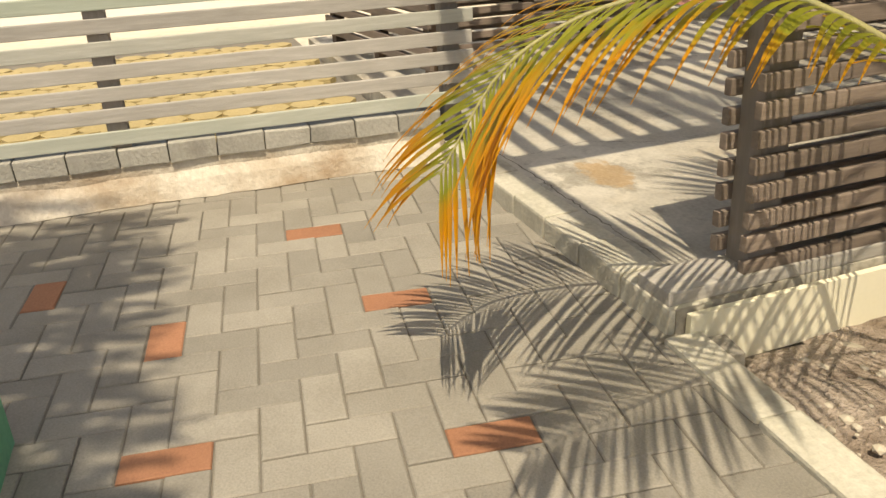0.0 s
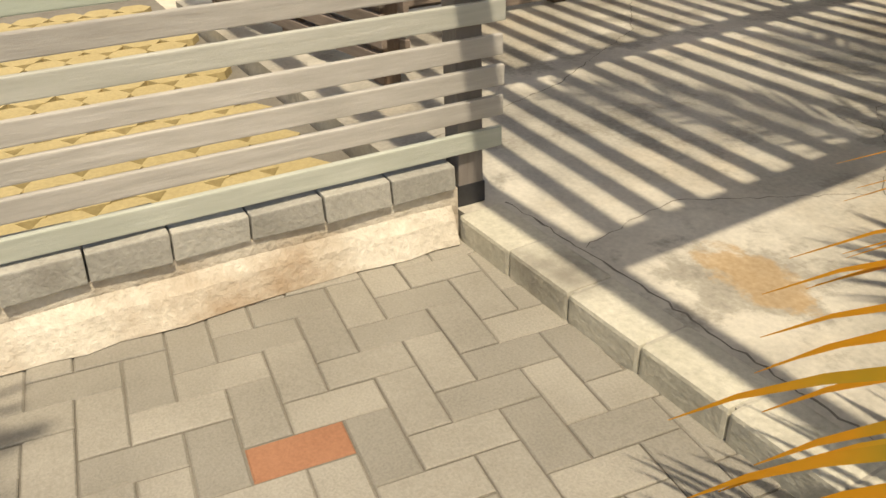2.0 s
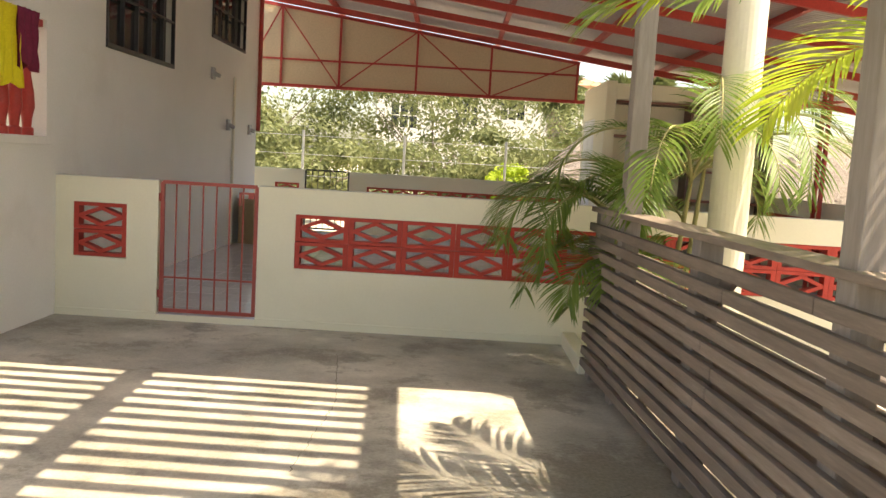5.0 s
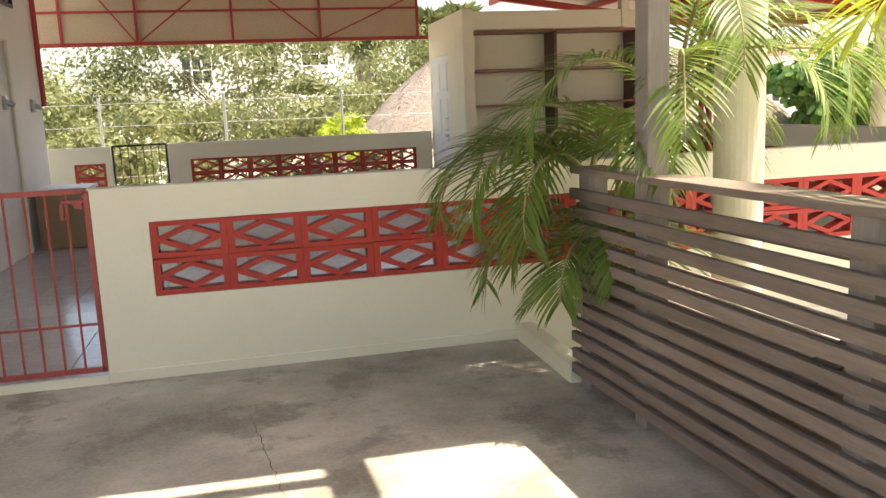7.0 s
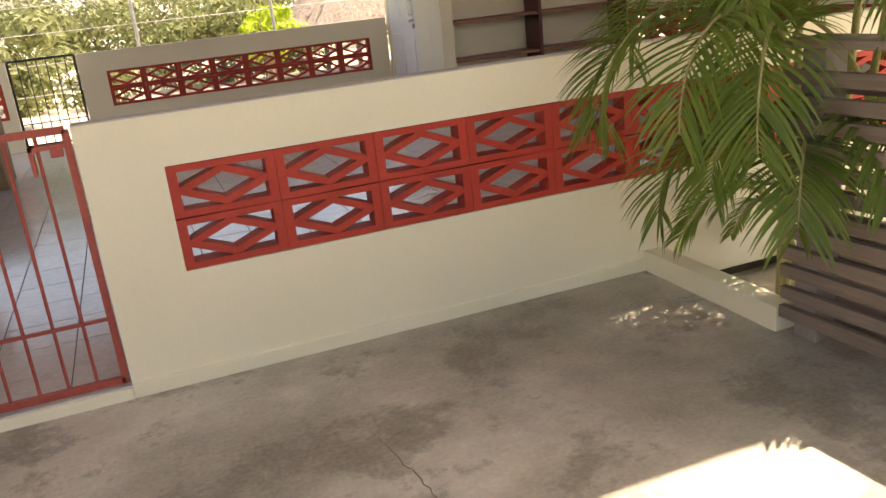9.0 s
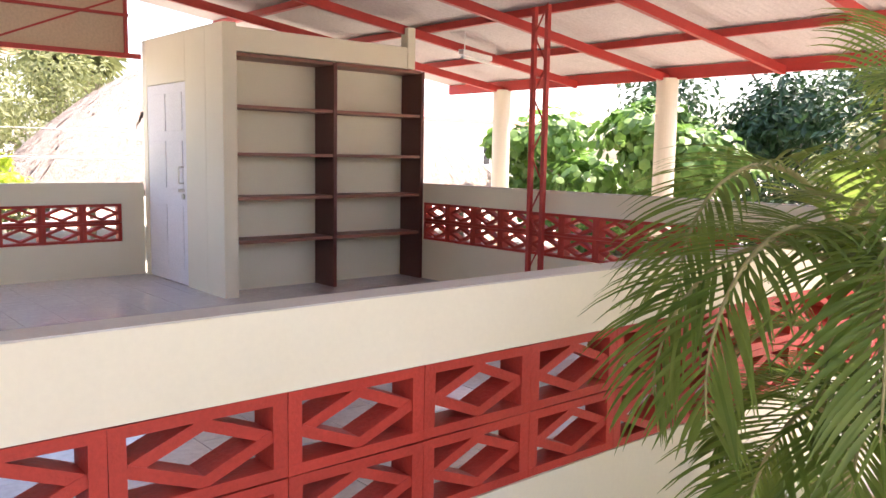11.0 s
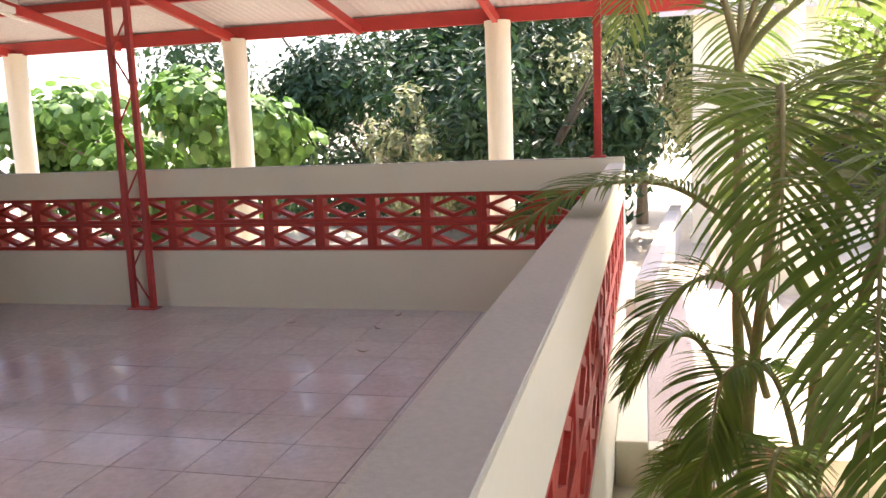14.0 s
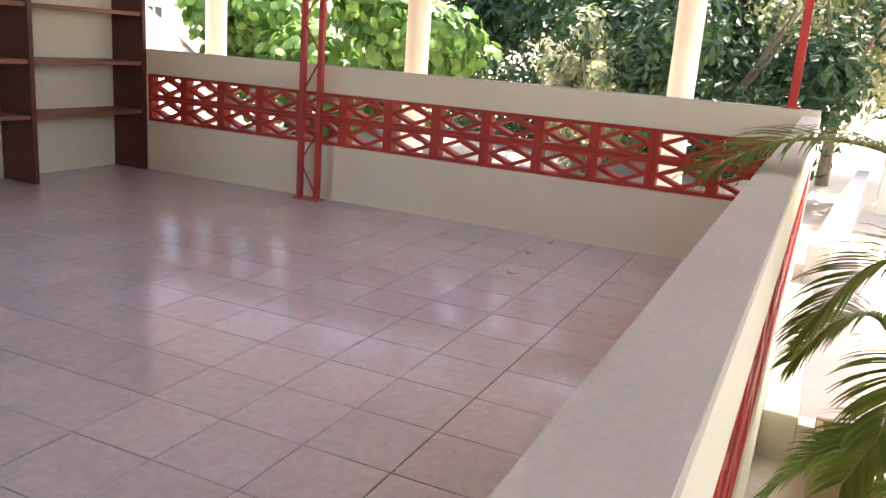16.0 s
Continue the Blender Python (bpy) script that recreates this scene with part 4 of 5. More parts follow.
# low young palm at the patio corner, its old leaf arching over the paving
palm_c = thing("young_palm", "low young palm with yellow and orange arching leaves", "palm")
bm = bmesh.new()
tube(bm, (-0.32, 2.1, -0.21), (-0.33, 2.08, 0.22), 0.09, 0.07, 12)
part("trunk", bm, BARK, palm_c, smooth=True)
frond("frond", palm_c, (0, 0, 0), 0, 0, 1, 0, LEAF_OLD, 0.58, 64, 1, 0.0, 0.36, 0.0090, 0.16, spread=(0.45, 0.6),
      ctrl=[(-0.33, 2.08, 0.2), (-0.55, 1.75, 0.62), (-0.72, 1.40, 0.86), (-0.84, 1.07, 0.88), (-0.90, 0.78, 0.76), (-0.87, 0.58, 0.52)])
frond("frond", palm_c, (0, 0, 0), 0, 0, 1, 0, LEAF_OLD, 0.42, 44, 3, 0.1, 0.2, 0.012, 0.2, spread=(0.45, 0.6),
      ctrl=[(-0.33, 2.08, 0.2), (-0.12, 1.75, 1.15), (0.08, 1.3, 1.62), (0.2, 0.85, 1.70), (0.24, 0.5, 1.6)])
for k, path in enumerate((
        [(-0.33, 2.08, 0.2), (-0.30, 1.95, 1.2), (-0.52, 1.84, 1.82), (-0.80, 1.88, 1.92), (-1.00, 2.04, 1.86), (-1.07, 2.34, 1.70)],)):
    frond("frond", palm_c, path[0], 0, 0, 1, 0, LEAF_OLD, 0.40, 50, 70 + k, 0.1, 0.25, 0.010, 0.25, ctrl=path, spread=(0.45, 0.6))
for i, (h, r, L, dr) in enumerate(((0.5, 1.0, 1.6, 1.9), (1.6, 1.1, 1.5, 1.9))):
    frond("frond", palm_c, (-0.33, 2.08, 0.2), h, r, L, dr, LEAF_OLD, 0.42, 40, 60 + i, 0.2, 0.5, 0.012, 0.18)

# taller palm behind the fence
palm_b = thing("palm", "young coconut palm with bright feather leaves in the soil bed", "palm")
CB = Vector((-0.22, 4.15, 1.45))
bm = bmesh.new()
segs = [(-0.21, 4.2, -0.21, 0.13), (-0.17, 4.18, 0.4, 0.11), (-0.2, 4.16, 0.95, 0.095), (-0.22, 4.15, 1.45, 0.08)]
for (xa, ya, za, ra), (xb, yb, zb, rb) in zip(segs, segs[1:]):
    cane(bm, (xa, ya, za), (xb, yb, zb), ra, rb)
part("trunk", bm, BARK, palm_b, smooth=True)
for i, (h, r, L, dr) in enumerate(((3.05, 0.85, 1.9, 1.5), (3.6, 0.85, 2.0, 1.6), (2.62, 0.95, 1.9, 1.5), (2.25, 1.05, 2.0, 1.6), (1.95, 0.8, 1.9, 1.7), (1.6, 1.1, 2.0, 1.5), (1.1, 1.0, 2.0, 1.6), (0.3, 0.9, 2.0, 1.6), (-0.5, 0.85, 2.0, 1.7), (-1.1, 0.9, 2.0, 1.6))):
    frond("frond", palm_b, CB, h, r, L, dr, LEAF_LIME if i % 3 else LEAF_FAN, 0.46, 46, 20 + i, 0.25, 0.4, 0.014, 0.2)

# tall palm in the soil bed, out of view, added for leaf shade mid-patio
palm_t = thing("palm", "unseen tall slim palm in the soil bed, its green leaves shading the patio", "palm")
bm = bmesh.new()
for (xa, ya, za, ra), (xb, yb, zb, rb) in zip([(0.15, 2.9, -0.21, 0.12), (0.08, 2.85, 1.0, 0.09), (0.0, 2.8, 2.1, 0.075)], [(0.08, 2.85, 1.0, 0.09), (0.0, 2.8, 2.1, 0.075), (-0.1, 2.75, 3.05, 0.06)]):
    cane(bm, (xa, ya, za), (xb, yb, zb), ra, rb)
part("trunk", bm, BARK, palm_t, smooth=True)
for k, path in enumerate((
        [(-0.1, 2.75, 3.0), (-0.6, 2.5, 3.5), (-1.2, 2.15, 3.6), (-1.9, 1.75, 3.35)],
        [(-0.1, 2.75, 3.0), (-0.6, 2.95, 3.55), (-1.3, 3.1, 3.65), (-2.1, 3.1, 3.3)],
        [(-0.1, 2.75, 3.0), (-0.4, 3.4, 3.4), (-0.8, 4.0, 3.5), (-1.3, 4.6, 3.2)],
        [(-0.1, 2.75, 3.0), (0.4, 3.2, 3.5), (0.9, 3.7, 3.4), (1.4, 4.1, 2.9)],
        [(-0.1, 2.75, 3.0), (0.5, 2.7, 3.5), (1.1, 2.6, 3.4), (1.6, 2.5, 2.8)])):
    frond("frond", palm_t, path[0], 0, 0, 1, 0, LEAF_FAN, 0.5, 54, 400 + k, 0.2, 0.35, 0.012, 0.15, ctrl=path)

# clustered cane palm in the corner bed
palm_a = thing("cane_palm", "bushy green cane palm with arching feather leaves in the corner bed", "palm")
rng = random.Random(4)
BASES = [(-1.12, 7.18), (-0.98, 7.30), (-0.92, 7.12), (-1.05, 7.05), (-0.80, 7.25)]
CROWNS = [(-1.27, 7.02, 1.0), (-1.02, 7.22, 1.12), (-0.80, 6.98, 1.30), (-1.18, 6.98, 0.62), (-0.62, 7.28, 1.50)]
LEAVES = []
for b, heads in enumerate(((2.95, 3.2, 3.5, 3.9, 4.6), (3.05, 3.6, 4.4, 5.6, 6.2), (3.4, 4.3, 5.1, 5.9), (3.05, 3.4, 3.8, 4.3, 4.9), (4.4, 5.1, 5.7, 6.2, 0.4))):
    for h in heads:
        LEAVES.append((b, *CROWNS[b], h + rng.uniform(-0.1, 0.1), rng.uniform(0.75, 1.2), rng.uniform(1.0, 1.25) * (0.92, 0.9, 1.1, 0.75, 1.2)[b], rng.uniform(2.3, 2.9)))
crowns = {}
for k, (b, x, y, z, *rest) in enumerate(LEAVES):
    crowns[b] = (x, y, z)
for b, c in crowns.items():
    bm = bmesh.new()
    a = Vector((*BASES[b], -0.13))
    mid = a.lerp(Vector(c), 0.5) + Vector((0.02, 0.015, 0))
    cane(bm, a, mid, 0.022, 0.018)
    cane(bm, mid, c, 0.018, 0.014)
    part("cane", bm, STEM, palm_a, smooth=True)
for k, (b, x, y, z, hd, ri, L, dr) in enumerate(LEAVES):
    frond("frond", palm_a, (x, y, z), hd, ri, L, dr, LEAF_FAN, 0.34, 42, 100 + k, 0.3, 0.4, 0.0075, 0.14)
# shoots that lean over the wall, and the young ones at the foot
for k, (path, size) in enumerate((
        ([(-0.62, 7.16, 0.62), (-0.70, 7.28, 0.94), (-0.78, 7.45, 1.10), (-0.86, 7.62, 1.14), (-0.97, 7.78, 1.12), (-1.10, 7.93, 1.04)], 0.25),
        ([(-0.80, 7.20, 0.45), (-0.90, 7.32, 0.82), (-0.97, 7.48, 0.82), (-1.02, 7.62, 0.62)], 0.25),
        ([(-0.78, 7.25, 0.30), (-0.80, 7.40, 0.62), (-0.84, 7.52, 0.62), (-0.88, 7.63, 0.48)], 0.18),
        ([(-0.95, 7.25, 0.02), (-0.97, 7.38, 0.27), (-1.00, 7.50, 0.28), (-1.00, 7.64, 0.09)], 0.15),
        ([(-1.05, 7.10, 0.05), (-1.20, 7.20, 0.42), (-1.38, 7.27, 0.45), (-1.55, 7.30, 0.28)], 0.22),
        ([(-1.05, 7.10, 0.15), (-1.12, 7.22, 0.60), (-1.24, 7.36, 0.66), (-1.36, 7.42, 0.50)], 0.20),
        ([(-0.90, 7.15, 0.05), (-1.02, 7.26, 0.38), (-1.14, 7.38, 0.42), (-1.22, 7.46, 0.30)], 0.20))):
    frond("frond", palm_a, path[0], 0, 0, 1, 0, LEAF_FAN, size, 52, 300 + k, 0.3, 0.45, 0.006, 0.3, ctrl=path)

# ---------------------------------------------------------------- east side: passage, columns, neighbours
bm = bmesh.new()
box(bm, 0.0, 5.2, -0.14, 0.0, -0.21, 0.24, Matrix.Translation((2.24, 7.64, 0)) @ Matrix.Rotation(radians(-4.3), 4, 'Z'), bevel=0.008)
tagged(part("wall_passage", bm, STAINED), "low pale weathered wall along the sunny passage", "wall", kind="structure")
wall_boxes("wall_pillar", [(3.9, 4.5, 6.15, 6.97, -0.21, 0.95)], "cream painted block pillar beside the passage", CREAM_OUT)
bm = bmesh.new()
box(bm, 0.0, 4.6, 6.6, 7.56, -0.21, -0.06, bevel=0.01)
tagged(part("pavement_passage", bm, PINKISH), "pale cement strip beside the wall", "pavement", kind="structure")

bm = bmesh.new()
box(bm, -0.10, -0.001, 6.6, 7.56, -0.21, -0.03, bevel=0.008)
box(bm, -0.10, 2.15, 7.561, 7.694, -0.21, 0.0, bevel=0.008)
tagged(part("passage_kerb", bm, CREAM_OUT), "cream painted kerb round the passage pavement", "kerb", kind="structure")
tub = thing("planter_tub", "open brown planter box with crumpled clear plastic in it", "planter")
for nm, d in (("side", (-0.58, -0.555, 6.95, 7.50, -0.2, 0.03)), ("side", (-0.145, -0.12, 6.95, 7.50, -0.2, 0.03)), ("end", (-0.554, -0.146, 6.95, 6.975, -0.2, 0.028)), ("end", (-0.554, -0.146, 7.475, 7.50, -0.2, 0.028)), ("base", (-0.554, -0.146, 6.976, 7.474, -0.2, -0.17))):
    simple_box(nm, CARTON, tub, d, bevel=0.004)
bm = bmesh.new()
bmesh.ops.create_icosphere(bm, subdivisions=4, radius=0.17, matrix=Matrix.Translation((-0.35, 7.25, -0.10)) @ Matrix.Diagonal((1, 1.1, 0.5, 1)))
for v in bm.verts:
    v.co += Vector((noise.noise(v.co * 14), noise.noise(v.co * 14 + Vector((3, 0, 0))), noise.noise(v.co * 14 + Vector((0, 7, 0))))) * 0.035
tagged(part("plastic_bag", bm, PLASTIC), "crumpled clear plastic bag lying in the planter box", "bag")

hut = thing("annex", "pale house wing with a dark opening beyond the palms", "house")
bm = bmesh.new()
box(bm, 7.0, 7.2, 1.0, 4.4, -0.21, 2.6)
box(bm, 7.0, 7.2, 4.4, 6.2, -0.21, 0.3)
box(bm, 7.0, 7.2, 4.4, 6.2, 1.15, 2.6)
box(bm, 7.0, 7.2, 6.2, 7.0, -0.21, 2.6)
part("wall", bm, CREAM_OUT, hut)
bm = bmesh.new()
box(bm, 7.12, 7.16, 4.4, 6.2, 0.3, 1.15)
part("window", bm, GLASSY, hut)
bm = bmesh.new()
vs = [bm.verts.new(c) for c in ((6.6, 0.5, 2.5), (6.6, 7.4, 2.5), (9.5, 7.0, 3.6), (9.5, 0.5, 3.6), (6.6, 0.5, 2.62), (6.6, 7.4, 2.62), (9.5, 7.0, 3.72), (9.5, 0.5, 3.72))]
for q in ((0, 1, 2, 3), (7, 6, 5, 4), (0, 4, 5, 1), (1, 5, 6, 2), (2, 6, 7, 3), (3, 7, 4, 0)):
    bm.faces.new([vs[i] for i in q])
part("roof", bm, SHEET, hut)


def leaf_cloud(bm, center, size, count, leaf, seed, aspect=1.0, squash=0.35, rnd=False, shell=0.35):
    """Many small leaves over lumpy clumps."""
    rng = random.Random(seed)
    c = Vector(center)
    lumps = []
    for i in range(26):
        while True:
            p = Vector((rng.uniform(-1, 1), rng.uniform(-1, 1), rng.uniform(-1, 1)))
            if p.length < 1:
                break
        lumps.append((p, rng.uniform(0.22, 0.42)))
    for i in range(count):
        p, r = lumps[rng.randrange(len(lumps))]
        d = Vector((rng.gauss(0, 1), rng.gauss(0, 1), rng.gauss(0, 1))).normalized()
        q = p + d * r * rng.uniform(shell, 1.0)
        q = c + Vector((q.x * size[0], q.y * size[1], q.z * size[2]))
        if q.z < -0.14:
            continue
        nrm = (d + Vector((rng.uniform(-1, 1), rng.uniform(-1, 1), rng.uniform(-0.2, 1.2))) * 0.8).normalized()
        m = Matrix.Translation(q) @ nrm.to_track_quat("Z", "Y").to_matrix().to_4x4() @ Matrix.Rotation(rng.uniform(0, 6.28), 4, 'Z')
        L = leaf * rng.uniform(0.7, 1.2)
        if rnd:
            co = [(L * 0.5 * math.cos(a), L * 0.5 * math.sin(a), 0.05 * L * (k % 2)) for k, a in enumerate([0, 1.05, 2.1, 3.14, 4.2, 5.24])]
        else:
            co = [(-L / 2, 0, 0), (0, -L * 0.22 * aspect, 0.06 * L), (L / 2, 0, -0.05 * L), (0, L * 0.22 * aspect, 0.06 * L)]
        bm.faces.new([bm.verts.new(m @ Vector(x)) for x in co])


def bush(name, label, center, size, count, leaf, mat, seed, rnd=False, trunk=True, shell=0.35):
    b = thing(name, label, "bush" if "bush" in name else "tree")
    bm = bmesh.new()
    leaf_cloud(bm, center, size, count, leaf, seed, rnd=rnd, shell=shell)
    part("crown", bm, mat, b)
    rng = random.Random(seed)
    bm = bmesh.new()
    base = Vector((center[0], center[1], -0.21))
    fork = Vector((center[0], center[1], max(0.3, center[2] - size[2] * 0.55)))
    tube(bm, base, fork, 0.09, 0.07, 8)
    for i in range(7):
        e = Vector(center) + Vector((rng.uniform(-0.6, 0.6) * size[0], rng.uniform(-0.6, 0.6) * size[1], rng.uniform(-0.2, 0.6) * size[2]))
        tube(bm, fork, e, 0.045, 0.012, 6)
    part("trunk", bm, BARK, b)
    return b


bush("sea_grape_bush", "bright green round-leaved bush behind the pavilion", (7.4, 14.45, 1.15), (1.8, 2.5, 1.35), 9000, 0.17, LEAF_GRAPE, 1, True)
bush("dark_tree", "dense dark green tree behind the pavilion", (9.8, 12.0, 2.3), (2.2, 3.8, 3.2), 30000, 0.17, LEAF_DARK, 2)
bush("dark_tree", "dense dark green tree beside the passage", (10.6, 8.6, 2.0), (2.0, 2.6, 2.6), 18000, 0.17, LEAF_DARK, 6)
bush("variegated_bush", "pale variegated bush behind the pavilion", (7.2, 10.45, 0.80), (0.8, 0.8, 1.0), 3200, 0.14, LEAF_PALE, 3)
bush("dark_bush", "tall dark leafy bush beside the pavilion", (7.4, 8.9, 1.75), (1.5, 1.5, 1.9), 8000, 0.17, LEAF_DARK, 4)
bush("pale_bush", "pale leafy bush beside the passage", (9.0, 7.6, 1.9), (1.6, 1.6, 1.6), 5000, 0.15, LEAF_PALE, 5)
for i, (x, y, z, sx, sz, n) in enumerate(((-9, 27, 1.9, 4.2, 2.3, 14000), (-3, 29, 2.0, 4.5, 2.4, 15000), (3.5, 31, 1.8, 4.0, 2.1, 10000), (-15, 26, 1.7, 4.0, 2.2, 8000), (-6.0, 21.5, 0.9, 2.6, 1.3, 9000), (-1.5, 23.5, 0.9, 2.6, 1.2, 9000))):
    bush("scrub_tree", "feathery dry green scrub tree beyond the rear wall", (x, y, z), (sx, 2.5, sz), n, 0.19, LEAF_SCRUB, 10 + i)
bush("lime_bush", "small lime green bush beyond the rear wall", (-1.3, 18.4, 0.9), (0.55, 0.5, 0.45), 900, 0.14, LEAF_LIME, 30)


def thatch_hut(x, y, r, zb, zt, seed):
    h = tagged(thing("thatched_hut", "round palm-thatched shelter beyond the wall", "hut"), group="thatched huts")
    bm = bmesh.new()
    rng = random.Random(seed)
    for k in range(5200):
        a, u = rng.uniform(0, 6.283), rng.random() ** 0.6
        prof = lambda q: r * (q ** 0.8)
        ra, rb = prof(u), prof(min(1.0, u + 0.13))
        za, zc = zt + (zb - zt) * u ** 1.25, zt + (zb - zt) * min(1.0, u + 0.13) ** 1.25 - 0.03
        w = 0.035
        o = rng.uniform(0, 0.05)
        t1 = Vector((math.cos(a) * ra, math.sin(a) * ra, za + o))
        t2 = Vector((math.cos(a) * (rb + 0.05), math.sin(a) * (rb + 0.05), zc + o * 0.4))
        s = Vector((-math.sin(a), math.cos(a), 0)) * w
        bm.faces.new([bm.verts.new(Vector((x, y, 0)) + c) for c in (t1 - s * 0.4, t1 + s * 0.4, t2 + s, t2 - s)])
    part("thatch", bm, THATCH, h)
    bm = bmesh.new()
    bmesh.ops.create_cone(bm, cap_ends=False, segments=24, radius1=r * 0.98, radius2=0.05, depth=zt - zb, matrix=Matrix.Translation((x, y, (zt + zb) / 2 - 0.12)))
    part("underside", bm, THATCH, h)
    for k in range(5):
        a = k * 1.2566
        bm = bmesh.new()
        tube(bm, (x + math.cos(a) * r * 0.75, y + math.sin(a) * r * 0.75, -0.21), (x + math.cos(a) * r * 0.75, y + math.sin(a) * r * 0.75, zb + 0.3), 0.05, sides=8)
        part("pole", bm, BARK, h)


thatch_hut(2.2, 20.5, 2.9, 0.85, 2.9, 1)
thatch_hut(5.9, 19.0, 2.3, 0.80, 2.3, 2)


def far_house(name, label, x0, x1, y0, y1, h, roof_mat, wins, roof_h=1.2):
    h_ob = thing(name, label, "house")
    bm = bmesh.new()
    box(bm, x0, x1, y0, y1, -0.2, h)
    part("wall", bm, WHITE, h_ob)
    bm = bmesh.new()
    o = 0.5
    c = [(x0 - o, y0 - o, h), (x1 + o, y0 - o, h), (x1 + o, y1 + o, h), (x0 - o, y1 + o, h)]
    lo = [bm.verts.new((a, b, z + 0.002)) for a, b, z in c]
    hi = [bm.verts.new((a, b, z + 0.15)) for a, b, z in c]
    r0, r1 = bm.verts.new((x0 + 1.5, (y0 + y1) / 2, h + roof_h)), bm.verts.new((x1 - 1.5, (y0 + y1) / 2, h + roof_h))
    bm.faces.new(lo[::-1])
    for i in range(4):
        j = (i + 1) % 4
        bm.faces.new((lo[i], lo[j], hi[j], hi[i]))
    bm.faces.new((hi[0], hi[1], r1, r0)); bm.faces.new((hi[1], hi[2], r1)); bm.faces.new((hi[2], hi[3], r0, r1)); bm.faces.new((hi[3], hi[0], r0))
    part("roof", bm, roof_mat, h_ob)
    for wx, wz, ww, wh in wins:
        bm = bmesh.new()
        box(bm, wx, wx + ww, y0 - 0.03, y0 + 0.05, wz, wz + wh)
        w = part("window", bm, GLASSY, h_ob)
        bm = bmesh.new()
        for i in range(4):
            box(bm, wx + ww * i / 3 - 0.04, wx + ww * i / 3 + 0.04, y0 - 0.05, y0 - 0.02, wz, wz + wh)
        for i in range(3):
            box(bm, wx, wx + ww, y0 - 0.048, y0 - 0.018, wz + wh * i / 2 - 0.03, wz + wh * i / 2 + 0.03)
        part("frame", bm, WHITE, w)
    return h_ob


far_house("far_house", "white two-storey house beyond the scrub", -6.5, 5.0, 44, 52, 5.4, ROOF_TILE, [(-5.8, 2.9, 1.4, 1.3), (-2.5, 3.2, 1.2, 1.3), (-0.2, 3.6, 1.3, 1.1), (2.5, 3.2, 1.0, 1.1)])
far_house("far_house", "low white house with a pink roof edge", 17, 27, 34, 42, 2.9, PINK_ROOF, [(18.6, 1.0, 1.3, 1.0), (22.5, 1.0, 1.5, 1.0)], 0.8)

# tall dry-skirted fan palms far off
for i, (x, y, h) in enumerate(((1.75, 36, 4.6), (4.3, 35, 4.4), (5.85, 36.5, 4.8))):
    fp = tagged(thing("fan_palm", "tall fan palm with a skirt of dry leaves", "palm"), group="far fan palms")
    bm = bmesh.new()
    tube(bm, (x, y, -0.2), (x, y, h), 0.22, 0.16, 10)
    part("trunk", bm, BARK, fp)
    bm = bmesh.new()
    rng = random.Random(40 + i)
    for k in range(420):
        a, e = rng.uniform(0, 6.283), rng.uniform(-1.3, 1.2)
        d = Vector((math.cos(a) * math.cos(e), math.sin(a) * math.cos(e), math.sin(e)))
        s = d.cross(Vector((0, 0, 1))).normalized() * 0.05
        c = Vector((x, y, h))
        tip = c + d * rng.uniform(0.9, 1.5) + Vector((0, 0, -0.35))
        bm.faces.new([bm.verts.new(v) for v in (c - s * 0.4, c + s * 0.4, (c + d * 0.7) + s, tip, (c + d * 0.7) - s)])
    part("crown", bm, LEAF_SCRUB, fp)
    bm = bmesh.new()
    for k in range(260):
        a = rng.uniform(0, 6.283)
        z0 = h - rng.uniform(0.1, 1.2)
        r = rng.uniform(0.2, 0.5)
        s = Vector((-math.sin(a), math.cos(a), 0)) * 0.06
        p0, p1 = Vector((x + math.cos(a) * 0.15, y + math.sin(a) * 0.15, z0)), Vector((x + math.cos(a) * r, y + math.sin(a) * r, z0 - rng.uniform(0.5, 1.0)))
        bm.faces.new([bm.verts.new(v) for v in (p0 - s, p0 + s, p1 + s, p1 - s)])
    part("dry_skirt", bm, THATCH, fp)

# wire fence beyond the rear wall
wf = thing("wire_fence", "galvanised wire fence beyond the rear wall", "fence")
for i in range(8):
    bm = bmesh.new()
    tube(bm, (-9 + i * 1.9, 17.0, -0.21), (-9 + i * 1.9, 17.0, 1.75), 0.025, sides=8)
    part("post", bm, GALV, wf)
for z in (0.5, 0.9, 1.3, 1.65):
    bm = bmesh.new()
    tube(bm, (-9, 17.0, z), (4.3, 17.0, z), 0.005, sides=5)
    part("wire", bm, GALV, wf)

# carton and table seen through the gate
ct = thing("carton", "brown cardboard box standing on the tiles by the house", "box")
bm = bmesh.new()
box(bm, -5.22, -4.72, 12.6, 13.2, FLOOR_Z + 0.002, 0.66, bevel=0.006)
part("body", bm, CARTON, ct)
bm = bmesh.new()
box(bm, -5.24, -4.69, 12.58, 13.22, 0.661, 0.70, bevel=0.008)
tagged(part("table_top", bm, TUBE), "grey plastic tray on the carton", "tray")

